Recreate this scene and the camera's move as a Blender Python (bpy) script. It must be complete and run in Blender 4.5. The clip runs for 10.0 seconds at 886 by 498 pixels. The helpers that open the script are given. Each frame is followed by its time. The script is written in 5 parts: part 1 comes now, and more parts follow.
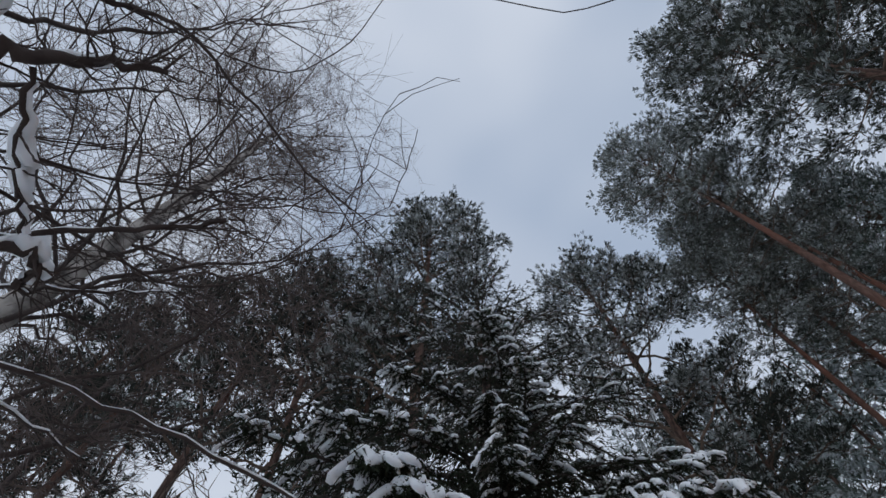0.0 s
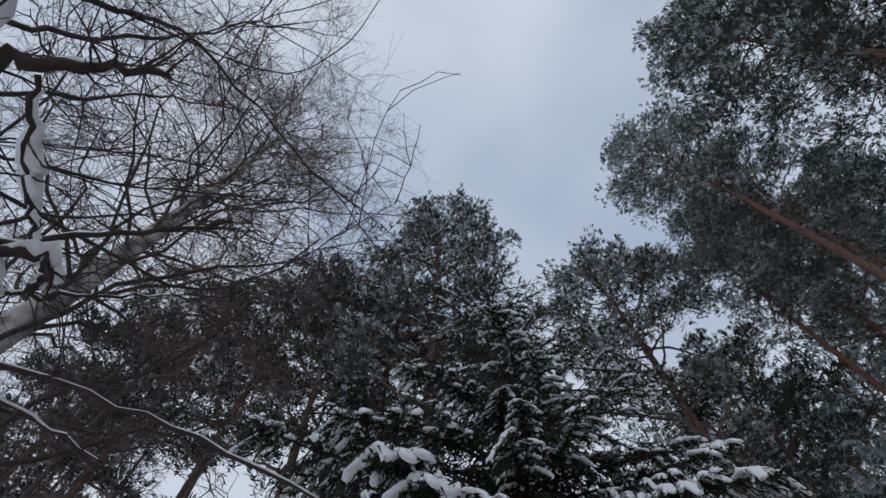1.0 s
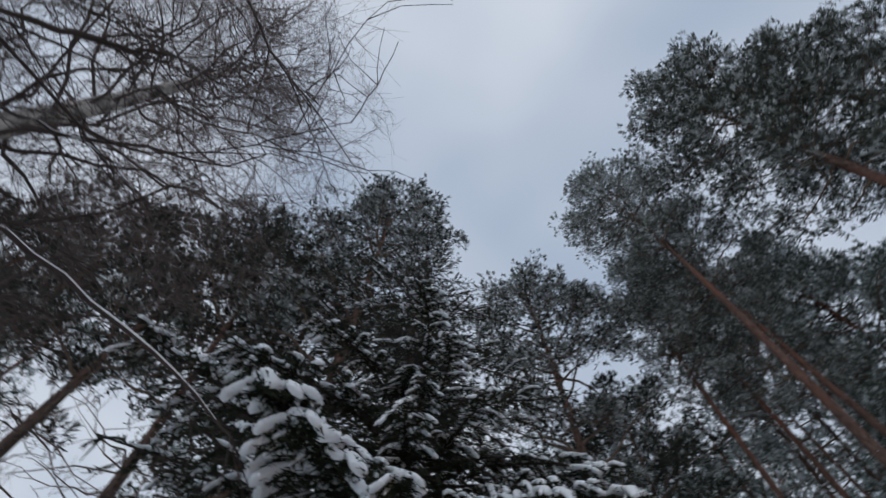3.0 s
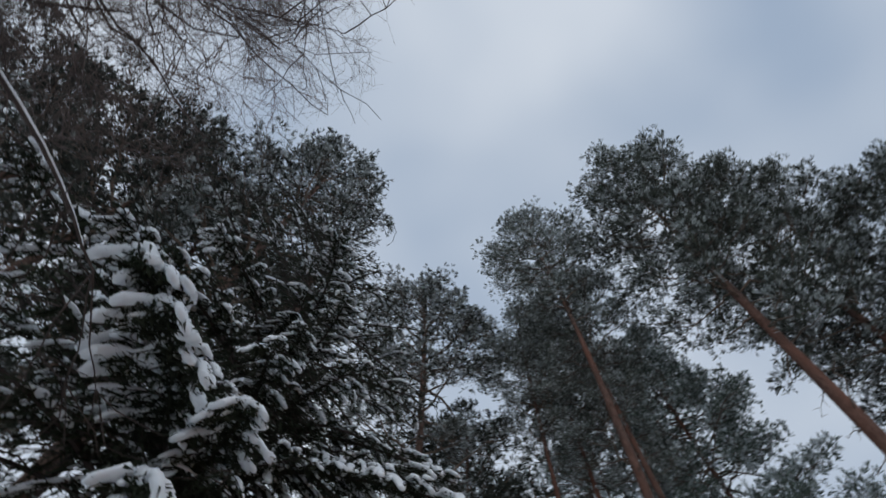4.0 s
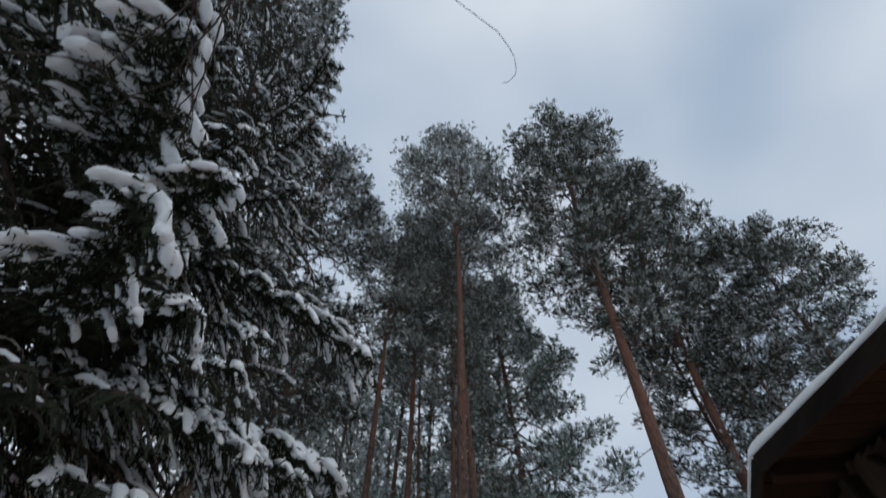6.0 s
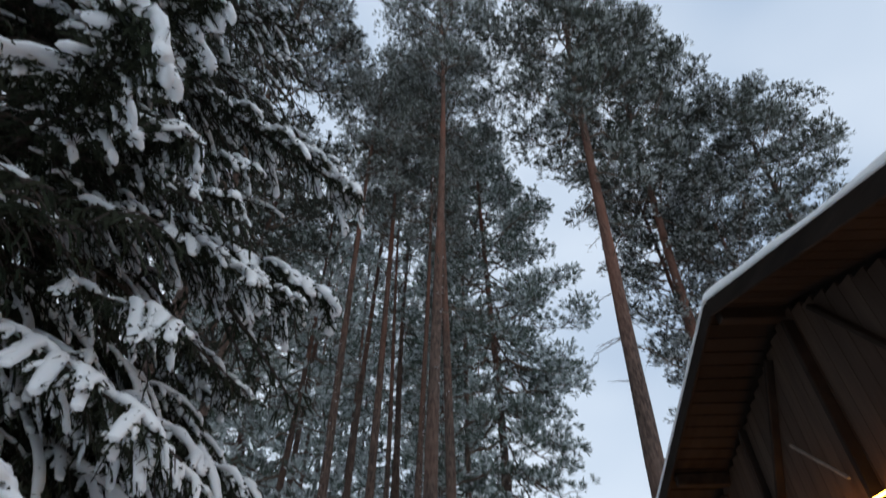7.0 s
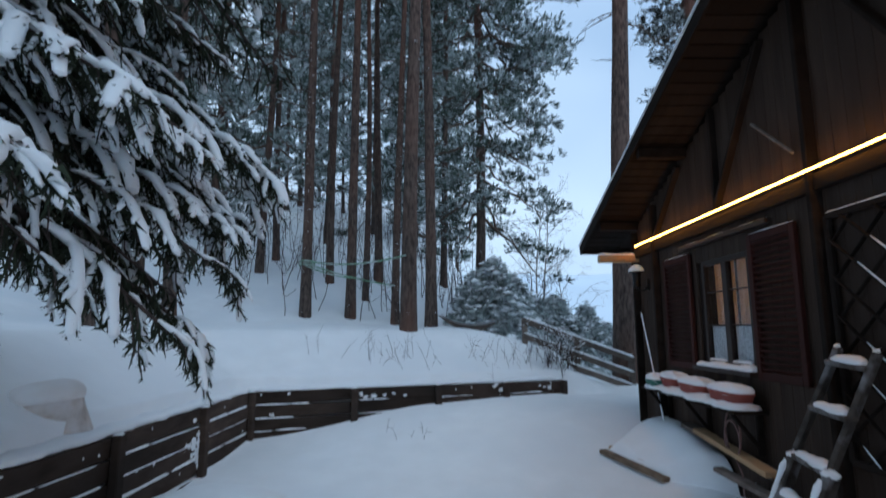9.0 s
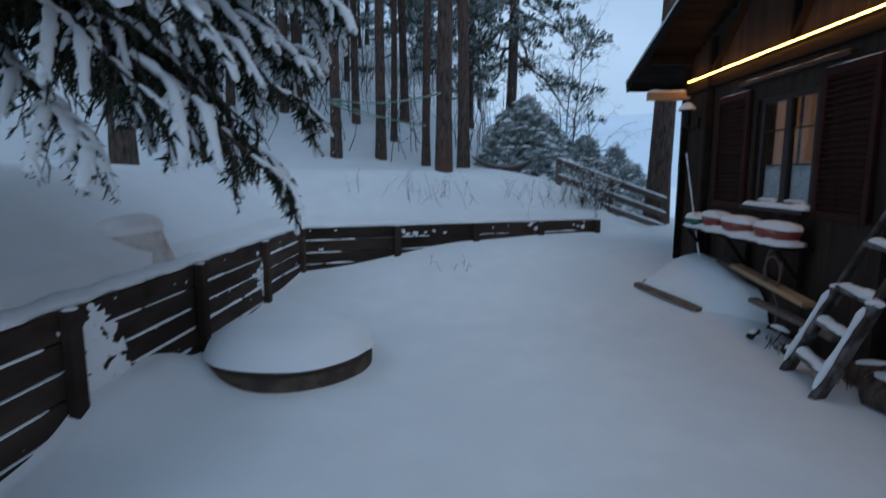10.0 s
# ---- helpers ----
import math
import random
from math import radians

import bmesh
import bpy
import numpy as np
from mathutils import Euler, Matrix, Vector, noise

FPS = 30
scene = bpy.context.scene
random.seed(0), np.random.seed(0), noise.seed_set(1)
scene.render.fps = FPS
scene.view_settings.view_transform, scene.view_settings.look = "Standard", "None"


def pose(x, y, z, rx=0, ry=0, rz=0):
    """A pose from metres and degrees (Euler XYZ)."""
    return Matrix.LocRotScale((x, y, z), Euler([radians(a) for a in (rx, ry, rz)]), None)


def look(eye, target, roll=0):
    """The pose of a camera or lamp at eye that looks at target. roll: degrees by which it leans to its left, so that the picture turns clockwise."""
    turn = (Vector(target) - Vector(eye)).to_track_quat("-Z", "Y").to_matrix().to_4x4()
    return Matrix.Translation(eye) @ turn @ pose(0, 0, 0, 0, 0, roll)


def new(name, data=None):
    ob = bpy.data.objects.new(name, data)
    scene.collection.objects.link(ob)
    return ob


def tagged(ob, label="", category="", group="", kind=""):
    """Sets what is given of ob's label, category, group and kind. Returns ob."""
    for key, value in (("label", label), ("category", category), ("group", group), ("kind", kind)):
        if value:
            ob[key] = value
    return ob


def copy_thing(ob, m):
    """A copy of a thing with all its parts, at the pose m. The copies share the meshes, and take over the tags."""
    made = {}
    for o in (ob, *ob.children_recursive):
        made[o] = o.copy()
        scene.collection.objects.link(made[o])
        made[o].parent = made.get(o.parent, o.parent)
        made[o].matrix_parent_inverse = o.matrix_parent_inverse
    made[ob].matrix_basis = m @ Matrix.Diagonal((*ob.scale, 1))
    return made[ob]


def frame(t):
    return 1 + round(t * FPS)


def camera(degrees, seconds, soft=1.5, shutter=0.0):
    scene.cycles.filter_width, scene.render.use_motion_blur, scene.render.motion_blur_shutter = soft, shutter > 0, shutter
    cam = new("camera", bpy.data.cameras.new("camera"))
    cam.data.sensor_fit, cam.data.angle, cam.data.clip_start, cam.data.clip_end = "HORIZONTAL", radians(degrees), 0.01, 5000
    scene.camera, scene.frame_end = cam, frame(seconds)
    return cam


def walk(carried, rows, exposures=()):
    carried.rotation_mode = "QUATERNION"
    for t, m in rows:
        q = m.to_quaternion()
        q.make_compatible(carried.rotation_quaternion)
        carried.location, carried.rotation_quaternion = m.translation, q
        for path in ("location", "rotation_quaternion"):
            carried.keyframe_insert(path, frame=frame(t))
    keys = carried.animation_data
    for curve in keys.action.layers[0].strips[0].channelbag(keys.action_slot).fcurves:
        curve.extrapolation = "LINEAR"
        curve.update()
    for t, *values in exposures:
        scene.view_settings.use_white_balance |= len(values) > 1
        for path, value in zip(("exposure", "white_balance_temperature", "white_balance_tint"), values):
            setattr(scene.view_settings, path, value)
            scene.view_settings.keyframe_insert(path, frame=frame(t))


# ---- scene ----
cam = camera(79.3, 10.0, shutter=0.4)
METRES, EYE, TILT, LEAN, TURN = 2.0, 1.84, 69.1, 0.25, 71.9
ROWS = [
    (0.0, 0.0, 0.0, 0.0, 0.0, 0.0, -0.0),
    (0.5, -0.0019, -0.0012, -0.0014, 0.42, -0.05, 0.6),
    (1.0, 0.0065, -0.001, -0.0119, 1.03, -0.08, 1.97),
    (1.5, 0.0056, 0.0021, -0.0339, 1.53, -0.1, 2.9),
    (2.0, -0.002, 0.0123, -0.0803, 1.52, -0.19, 2.49),
    (3.5, 0.0737, 0.0769, -0.2078, -9.86, 2.1, -24.85),
    (4.0, 0.0672, 0.089, -0.2714, -15.29, 4.79, -35.24),
    (4.5, 0.0371, 0.1066, -0.3509, -21.96, 9.07, -45.05),
    (5.0, 0.0251, 0.117, -0.4277, -27.66, 13.1, -50.87),
    (6.5, -0.0977, 0.1663, -0.6589, -41.53, 6.56, -60.17),
    (7.0, -0.0993, 0.1497, -0.6646, -43.31, -0.26, -61.02),
    (7.5, -0.1055, 0.1398, -0.6672, -45.27, -6.96, -61.83),
    (8.0, -0.1117, 0.1395, -0.6683, -46.44, -14.36, -62.29),
    (8.5, -0.1136, 0.1404, -0.6741, -47.11, -22.16, -62.48),
    (9.0, -0.1166, 0.1426, -0.6869, -47.45, -30.22, -62.6),
    (9.5, -0.1413, 0.1508, -0.7337, -47.1, -38.83, -62.57),
    (10.0, -0.1935, 0.1825, -0.846, -44.5, -49.57, -61.68),
]
walk(cam, [(t, pose(0, 0, EYE, TILT, LEAN, TURN) @ pose(METRES * x, METRES * y, METRES * z, 90 + pitch, roll, yaw)) for t, x, y, z, yaw, pitch, roll in ROWS],
     exposures=((0.0, 0.0, 6400, 10), (4.0, 0.0, 6500, 8), (5.0, -0.05, 6400, 5), (6.0, 0.15, 6600, 7), (7.0, 0.43, 6450, 7), (8.0, 0.54, 6100, 5), (8.7, 0.42, 5500, 1), (9.4, 0.24, 5300, 1), (10.0, -0.05, 5150, 1)))

# ---- world, sun, exposure ----
world = bpy.data.worlds.new("world")
scene.world = world
world.use_nodes = True
wn, wl = world.node_tree.nodes, world.node_tree.links
wn.clear()
w_out = wn.new("ShaderNodeOutputWorld")
w_bg = wn.new("ShaderNodeBackground")
w_sky = wn.new("ShaderNodeTexSky")
w_sky.sky_type = "NISHITA"
w_sky.sun_disc = False
w_sky.sun_elevation = radians(6)
w_sky.sun_rotation = radians(150)
w_sky.altitude = 100
w_co = wn.new("ShaderNodeTexCoord")
w_map = wn.new("ShaderNodeMapping")
w_map.inputs["Scale"].default_value = (1.0, 1.0, 1.6)
w_map.inputs["Location"].default_value = (0.35, 0.2, 0.0)
w_noise = wn.new("ShaderNodeTexNoise")
w_noise.inputs["Scale"].default_value = 1.7
w_noise.inputs["Detail"].default_value = 2.5
w_noise.inputs["Roughness"].default_value = 0.5
w_ramp = wn.new("ShaderNodeValToRGB")
w_ramp.color_ramp.elements[0].position = 0.3
w_ramp.color_ramp.elements[0].color = (3.6, 4.5, 6.0, 1)
w_ramp.color_ramp.elements[1].position = 0.68
w_ramp.color_ramp.elements[1].color = (7.2, 7.7, 8.6, 1)
w_mix = wn.new("ShaderNodeMix")
w_mix.data_type = "RGBA"
w_mix.inputs["Factor"].default_value = 0.9
wl.new(w_co.outputs["Generated"], w_map.inputs["Vector"])
wl.new(w_map.outputs["Vector"], w_noise.inputs["Vector"])
wl.new(w_noise.outputs["Fac"], w_ramp.inputs["Fac"])
wl.new(w_sky.outputs["Color"], w_mix.inputs[6])
wl.new(w_ramp.outputs["Color"], w_mix.inputs[7])
wl.new(w_mix.outputs[2], w_bg.inputs["Color"])
w_bg.inputs["Strength"].default_value = 0.1
wl.new(w_bg.outputs["Background"], w_out.inputs["Surface"])

sun_data = bpy.data.lights.new("sun", "SUN")
sun_data.energy = 0.3
sun_data.angle = radians(40)
sun_data.color = (1.0, 0.95, 0.9)
sun = new("sun", sun_data)
sun.matrix_world = look((0, 0, 40), (-6, 10, 0))
tagged(sun, kind="structure")


# ---- material helpers ----
def material(name, base, rough=0.8, metal=0.0, vary=0.15, scale=6.0, bump=0.3, bump_scale=40.0, bump_dist=0.01,
             second=None, second_scale=2.0, stretch=(1, 1, 1), random_tint=0.0, island=0.0, coat=0.0, sub=0.0, spec=0.3):
    m = bpy.data.materials.new(name)
    m.use_nodes = True
    nt = m.node_tree
    n, l = nt.nodes, nt.links
    b = n["Principled BSDF"]
    b.inputs["Roughness"].default_value = rough
    b.inputs["Metallic"].default_value = metal
    b.inputs["Specular IOR Level"].default_value = spec
    b.inputs["Coat Weight"].default_value = coat
    if sub:
        b.inputs["Subsurface Weight"].default_value = sub
        b.inputs["Subsurface Radius"].default_value = (0.02, 0.025, 0.03)
    co = n.new("ShaderNodeTexCoord")
    mp = n.new("ShaderNodeMapping")
    mp.inputs["Scale"].default_value = stretch
    l.new(co.outputs["Object"], mp.inputs["Vector"])
    n1 = n.new("ShaderNodeTexNoise")
    n1.inputs["Scale"].default_value = scale
    n1.inputs["Detail"].default_value = 6
    l.new(mp.outputs["Vector"], n1.inputs["Vector"])
    n2 = n.new("ShaderNodeTexNoise")
    n2.inputs["Scale"].default_value = second_scale
    n2.inputs["Detail"].default_value = 3
    l.new(mp.outputs["Vector"], n2.inputs["Vector"])
    ramp = n.new("ShaderNodeValToRGB")
    ramp.color_ramp.elements[0].position, ramp.color_ramp.elements[1].position = 0.3, 0.7
    ramp.color_ramp.elements[0].color = (*[c * (1 - vary) for c in base], 1)
    ramp.color_ramp.elements[1].color = (*[min(1, c * (1 + vary)) for c in base], 1)
    l.new(n1.outputs["Fac"], ramp.inputs["Fac"])
    mix = n.new("ShaderNodeMix")
    mix.data_type = "RGBA"
    r2 = n.new("ShaderNodeValToRGB")
    r2.color_ramp.elements[0].position, r2.color_ramp.elements[1].position = 0.45, 0.65
    l.new(n2.outputs["Fac"], r2.inputs["Fac"])
    l.new(r2.outputs["Color"], mix.inputs["Factor"])
    l.new(ramp.outputs["Color"], mix.inputs[6])
    mix.inputs[7].default_value = (*(second or [c * (1 - vary * 0.6) for c in base]), 1)
    colour = mix.outputs[2]
    if random_tint or island:
        hsv = n.new("ShaderNodeHueSaturation")
        mr = n.new("ShaderNodeMapRange")
        amount = random_tint or island
        mr.inputs["To Min"].default_value, mr.inputs["To Max"].default_value = 1 - amount, 1 + amount
        if random_tint:
            oi = n.new("ShaderNodeObjectInfo")
            l.new(oi.outputs["Random"], mr.inputs["Value"])
        else:
            ge = n.new("ShaderNodeNewGeometry")
            l.new(ge.outputs["Random Per Island"], mr.inputs["Value"])
        l.new(mr.outputs["Result"], hsv.inputs["Value"])
        l.new(colour, hsv.inputs["Color"])
        colour = hsv.outputs["Color"]
    l.new(colour, b.inputs["Base Color"])
    if bump:
        n3 = n.new("ShaderNodeTexNoise")
        n3.inputs["Scale"].default_value = bump_scale
        n3.inputs["Detail"].default_value = 5
        l.new(mp.outputs["Vector"], n3.inputs["Vector"])
        bp = n.new("ShaderNodeBump")
        bp.inputs["Strength"].default_value = bump
        bp.inputs["Distance"].default_value = bump_dist
        l.new(n3.outputs["Fac"], bp.inputs["Height"])
        l.new(bp.outputs["Normal"], b.inputs["Normal"])
    return m


def glow(name, colour, strength):
    m = bpy.data.materials.new(name)
    m.use_nodes = True
    b = m.node_tree.nodes["Principled BSDF"]
    b.inputs["Base Color"].default_value = (*colour, 1)
    b.inputs["Emission Color"].default_value = (*colour, 1)
    b.inputs["Emission Strength"].default_value = strength
    return m


SNOW = material("snow", (0.86, 0.88, 0.9), 0.75, vary=0.03, scale=3, bump=0.25, bump_scale=60, bump_dist=0.006, second=(0.82, 0.85, 0.88), second_scale=0.7, sub=0.05)
NEEDLE = material("pine_needles", (0.092, 0.1, 0.083), 0.7, vary=0.35, scale=1.5, bump=0, second=(0.125, 0.135, 0.115), second_scale=0.6, island=0.4, spec=0.15)
FROSTED = material("frosted_needles", (0.3, 0.32, 0.305), 0.8, vary=0.4, scale=1.2, bump=0, second=(0.42, 0.44, 0.43), second_scale=0.5, island=0.4, spec=0.1)
# needles farther off: rime, plus distance haze put into the lighter colours
HAZENEEDLE = material("rimed_hazed_forest_needles", (0.085, 0.108, 0.088), 0.8, vary=0.35, scale=1.2, bump=0, second=(0.115, 0.14, 0.118), second_scale=0.5, island=0.4, spec=0.1)
RIMEHAZE = material("rimed_needles_paled_by_haze", (0.34, 0.38, 0.37), 0.8, vary=0.35, scale=1.2, bump=0, second=(0.46, 0.5, 0.495), second_scale=0.5, island=0.4, spec=0.1)
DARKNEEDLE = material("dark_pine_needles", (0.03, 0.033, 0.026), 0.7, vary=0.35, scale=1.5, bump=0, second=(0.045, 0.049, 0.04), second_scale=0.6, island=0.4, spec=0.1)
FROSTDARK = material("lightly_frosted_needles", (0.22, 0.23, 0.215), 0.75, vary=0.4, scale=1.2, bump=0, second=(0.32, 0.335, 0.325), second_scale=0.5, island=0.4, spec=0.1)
SPRUCE = material("spruce_needles", (0.03, 0.034, 0.022), 0.7, vary=0.35, scale=8, bump=0, second=(0.026, 0.035, 0.021), second_scale=3, island=0.4, spec=0.1)
BARK = material("pine_bark", (0.08, 0.06, 0.05), 0.95, vary=0.65, scale=20, bump=1.0, bump_scale=18, bump_dist=0.03, second=(0.13, 0.07, 0.05), second_scale=0.8, stretch=(1, 1, 0.3))
# Scots pine bark turns from grey-brown plates to thin fox-red flakes up the trunk
nt = BARK.node_tree
bark_co = nt.nodes.new("ShaderNodeTexCoord")
bark_xyz = nt.nodes.new("ShaderNodeSeparateXYZ")
bark_up = nt.nodes.new("ShaderNodeMapRange")
bark_up.inputs["From Min"].default_value, bark_up.inputs["From Max"].default_value = 2.0, 11.0
bark_mix = nt.nodes.new("ShaderNodeMix")
bark_mix.data_type, bark_mix.blend_type = "RGBA", "MULTIPLY"
bark_mix.inputs[7].default_value = (1.28, 1.02, 0.94, 1)
bark_old = nt.nodes["Principled BSDF"].inputs["Base Color"].links[0].from_socket
nt.links.new(bark_co.outputs["Object"], bark_xyz.inputs[0])
nt.links.new(bark_xyz.outputs["Z"], bark_up.inputs["Value"])
nt.links.new(bark_up.outputs["Result"], bark_mix.inputs["Factor"])
nt.links.new(bark_old, bark_mix.inputs[6])
nt.links.new(bark_mix.outputs[2], nt.nodes["Principled BSDF"].inputs["Base Color"])
TWIG = material("dark_twig_bark", (0.06, 0.045, 0.04), 0.9, vary=0.3, scale=20, bump=0.4, bump_scale=60)
LIMB = material("pine_limb_bark", (0.13, 0.09, 0.066), 0.9, vary=0.35, scale=6, bump=0.4, bump_scale=50, second=(0.08, 0.062, 0.05), second_scale=1.0)
BIRCH = material("birch_bark", (0.42, 0.38, 0.34), 0.85, vary=0.3, scale=9, bump=0.5, bump_scale=25, second=(0.05, 0.045, 0.04), second_scale=7, stretch=(1, 1, 0.6))
DARKWOOD = material("dark_brown_wood", (0.019, 0.0142, 0.0115), 0.7, vary=0.4, scale=8, bump=0.5, bump_scale=30, stretch=(1, 0.15, 1), second=(0.014, 0.0108, 0.009), random_tint=0.25, spec=0.06)
MIDNEEDLE = material("deep_green_needles", (0.055, 0.061, 0.048), 0.7, vary=0.35, scale=1.5, bump=0, second=(0.08, 0.087, 0.072), second_scale=0.6, island=0.4, spec=0.12)
WALLWOOD = material("brown_wall_boards", (0.045, 0.031, 0.023), 0.6, vary=0.35, scale=9, bump=0.4, bump_scale=30, stretch=(1, 1, 0.12), second=(0.036, 0.025, 0.019), random_tint=0.1, spec=0.1)
SHUTTER = material("red_brown_paint", (0.042, 0.0145, 0.0115), 0.6, vary=0.25, scale=10, bump=0.2, bump_scale=40, random_tint=0.15, spec=0.12)
PALEWOOD = material("pale_wood", (0.42, 0.28, 0.15), 0.7, vary=0.25, scale=8, bump=0.4, bump_scale=30, stretch=(0.2, 0.2, 1))
PLANK = material("weathered_brown_planks", (0.055, 0.04, 0.032), 0.85, vary=0.4, scale=8, bump=0.5, bump_scale=30, stretch=(0.3, 0.3, 1), second=(0.035, 0.028, 0.024), random_tint=0.3, spec=0.1)
GREYWOOD = material("weathered_grey_wood", (0.16, 0.13, 0.11), 0.85, vary=0.35, scale=10, bump=0.5, bump_scale=30, random_tint=0.2)


# ---- geometry helpers ----
class Geo:
    """Gathers vertices and faces of one mesh."""

    def __init__(self):
        self.v, self.f, self.m, self.n = [], [], [], 0

    def add(self, v, f, slot=0):
        v = np.asarray(v, float).reshape(-1, 3)
        f = np.asarray(f, int)
        self.v.append(v)
        self.f.append(f + self.n)
        self.m.append(np.full(len(f), slot))
        self.n += len(v)

    def mesh(self, name, *mats, smooth=True):
        me = bpy.data.meshes.new(name)
        if self.n:
            v = np.concatenate(self.v)
            corners = np.concatenate([f.ravel() for f in self.f])
            sizes = np.concatenate([np.full(len(f), f.shape[1]) for f in self.f])
            me.vertices.add(len(v))
            me.vertices.foreach_set("co", v.ravel())
            me.loops.add(len(corners))
            me.loops.foreach_set("vertex_index", corners)
            me.polygons.add(len(sizes))
            me.polygons.foreach_set("loop_start", np.concatenate([[0], np.cumsum(sizes)[:-1]]))
            me.polygons.foreach_set("material_index", np.concatenate(self.m))
            me.polygons.foreach_set("use_smooth", np.full(len(sizes), smooth))
            me.update(calc_edges=True)
            me.validate()
        for m in mats:
            me.materials.append(m)
        return me


def tube(points, radii, sides=6, squash=1.0):
    """Vertices and quads of a tapered tube along points."""
    p = np.asarray(points, float)
    r = np.broadcast_to(np.asarray(radii, float), (len(p),))
    t = np.gradient(p, axis=0)
    t /= np.linalg.norm(t, axis=1)[:, None] + 1e-9
    ref = np.where(np.abs(t[:, 2:3]) > 0.9, [[1.0, 0, 0]], [[0, 0, 1.0]])
    a = np.cross(t, ref)
    a /= np.linalg.norm(a, axis=1)[:, None] + 1e-9
    b = np.cross(a, t)
    ang = np.linspace(0, 2 * np.pi, sides, endpoint=False)
    v = p[:, None] + r[:, None, None] * (np.cos(ang)[None, :, None] * a[:, None] + squash * np.sin(ang)[None, :, None] * b[:, None])
    i, j = np.meshgrid(np.arange(len(p) - 1), np.arange(sides), indexing="ij")
    k = (j + 1) % sides
    f = np.stack([i * sides + j, i * sides + k, (i + 1) * sides + k, (i + 1) * sides + j], -1).reshape(-1, 4)
    return v.reshape(-1, 3), f


def box(x0, x1, y0, y1, z0, z1):
    v = [(x, y, z) for x in (x0, x1) for y in (y0, y1) for z in (z0, z1)]
    return v, [(0, 1, 3, 2), (4, 6, 7, 5), (0, 4, 5, 1), (2, 3, 7, 6), (0, 2, 6, 4), (1, 5, 7, 3)]


def beam(a, b, w, h, up=(0, 0, 1)):
    """A squared timber from a to b, w wide and h high."""
    a, b, up = Vector(a), Vector(b), Vector(up)
    t = (b - a).normalized()
    s = t.cross(up).normalized() * w / 2
    u = s.cross(t).normalized() * h / 2
    v = [e + i * s + j * u for e in (a, b) for i in (-1, 1) for j in (-1, 1)]
    return [tuple(q) for q in v], [(0, 1, 3, 2), (4, 6, 7, 5), (0, 4, 5, 1), (2, 3, 7, 6), (0, 2, 6, 4), (1, 5, 7, 3)]


def bevelled(me, width, segments=2):
    bm = bmesh.new()
    bm.from_mesh(me)
    bmesh.ops.recalc_face_normals(bm, faces=bm.faces)
    bmesh.ops.bevel(bm, geom=list(bm.edges), offset=width, segments=segments, affect="EDGES", clamp_overlap=True)
    bm.to_mesh(me)
    bm.free()
    return me


def thing(name, label, category, group="", kind="", at=(0, 0, 0)):
    ob = new(name)
    ob.empty_display_size = 0.2
    ob.location = at
    return tagged(ob, label, category, group, kind)


def part(name, me, parent, label=""):
    ob = new(name, me)
    ob.parent = parent
    if label:
        tagged(ob, label)
    return ob


def single(name, me, label, category, group="", kind="", at=(0, 0, 0)):
    ob = new(name, me)
    ob.location = at
    return tagged(ob, label, category, group, kind)


def timber(name, a, b, w, h, mat, parent, label="", up=(0, 0, 1), bevel=0.008):
    g = Geo()
    g.add(*beam(a, b, w, h, up))
    return part(name, bevelled(g.mesh(name, mat, smooth=False), bevel, 1), parent, label)


def smooth(a, b, x):
    t = np.clip((np.asarray(x, float) - a) / (b - a), 0, 1)
    return t * t * (3 - 2 * t)


rng = np.random.default_rng(7)


def wave(x, y, s, seed=0):
    """Smooth pseudo-random height, about -1 to 1."""
    a = seed * 1.7
    return (np.sin(x * s + 1.3 * np.sin(y * s * 0.7 + a) + a) + np.sin(y * s * 1.1 + 1.1 * np.sin(x * s * 0.8 - a) + 2 * a)) / 2


# ---- ground ----
WALL_X, CORNER_Y = -4.0, 7.6
END = (0.65, 9.4)
SLOPE = (END[1] - CORNER_Y) / (END[0] - WALL_X)


def behind(x, y):
    """How far a place lies behind the retaining wall (minus: in the yard)."""
    left = WALL_X - x
    back = (y - CORNER_Y - SLOPE * (x - WALL_X)) / math.hypot(1, SLOPE)
    return np.maximum(left, back)


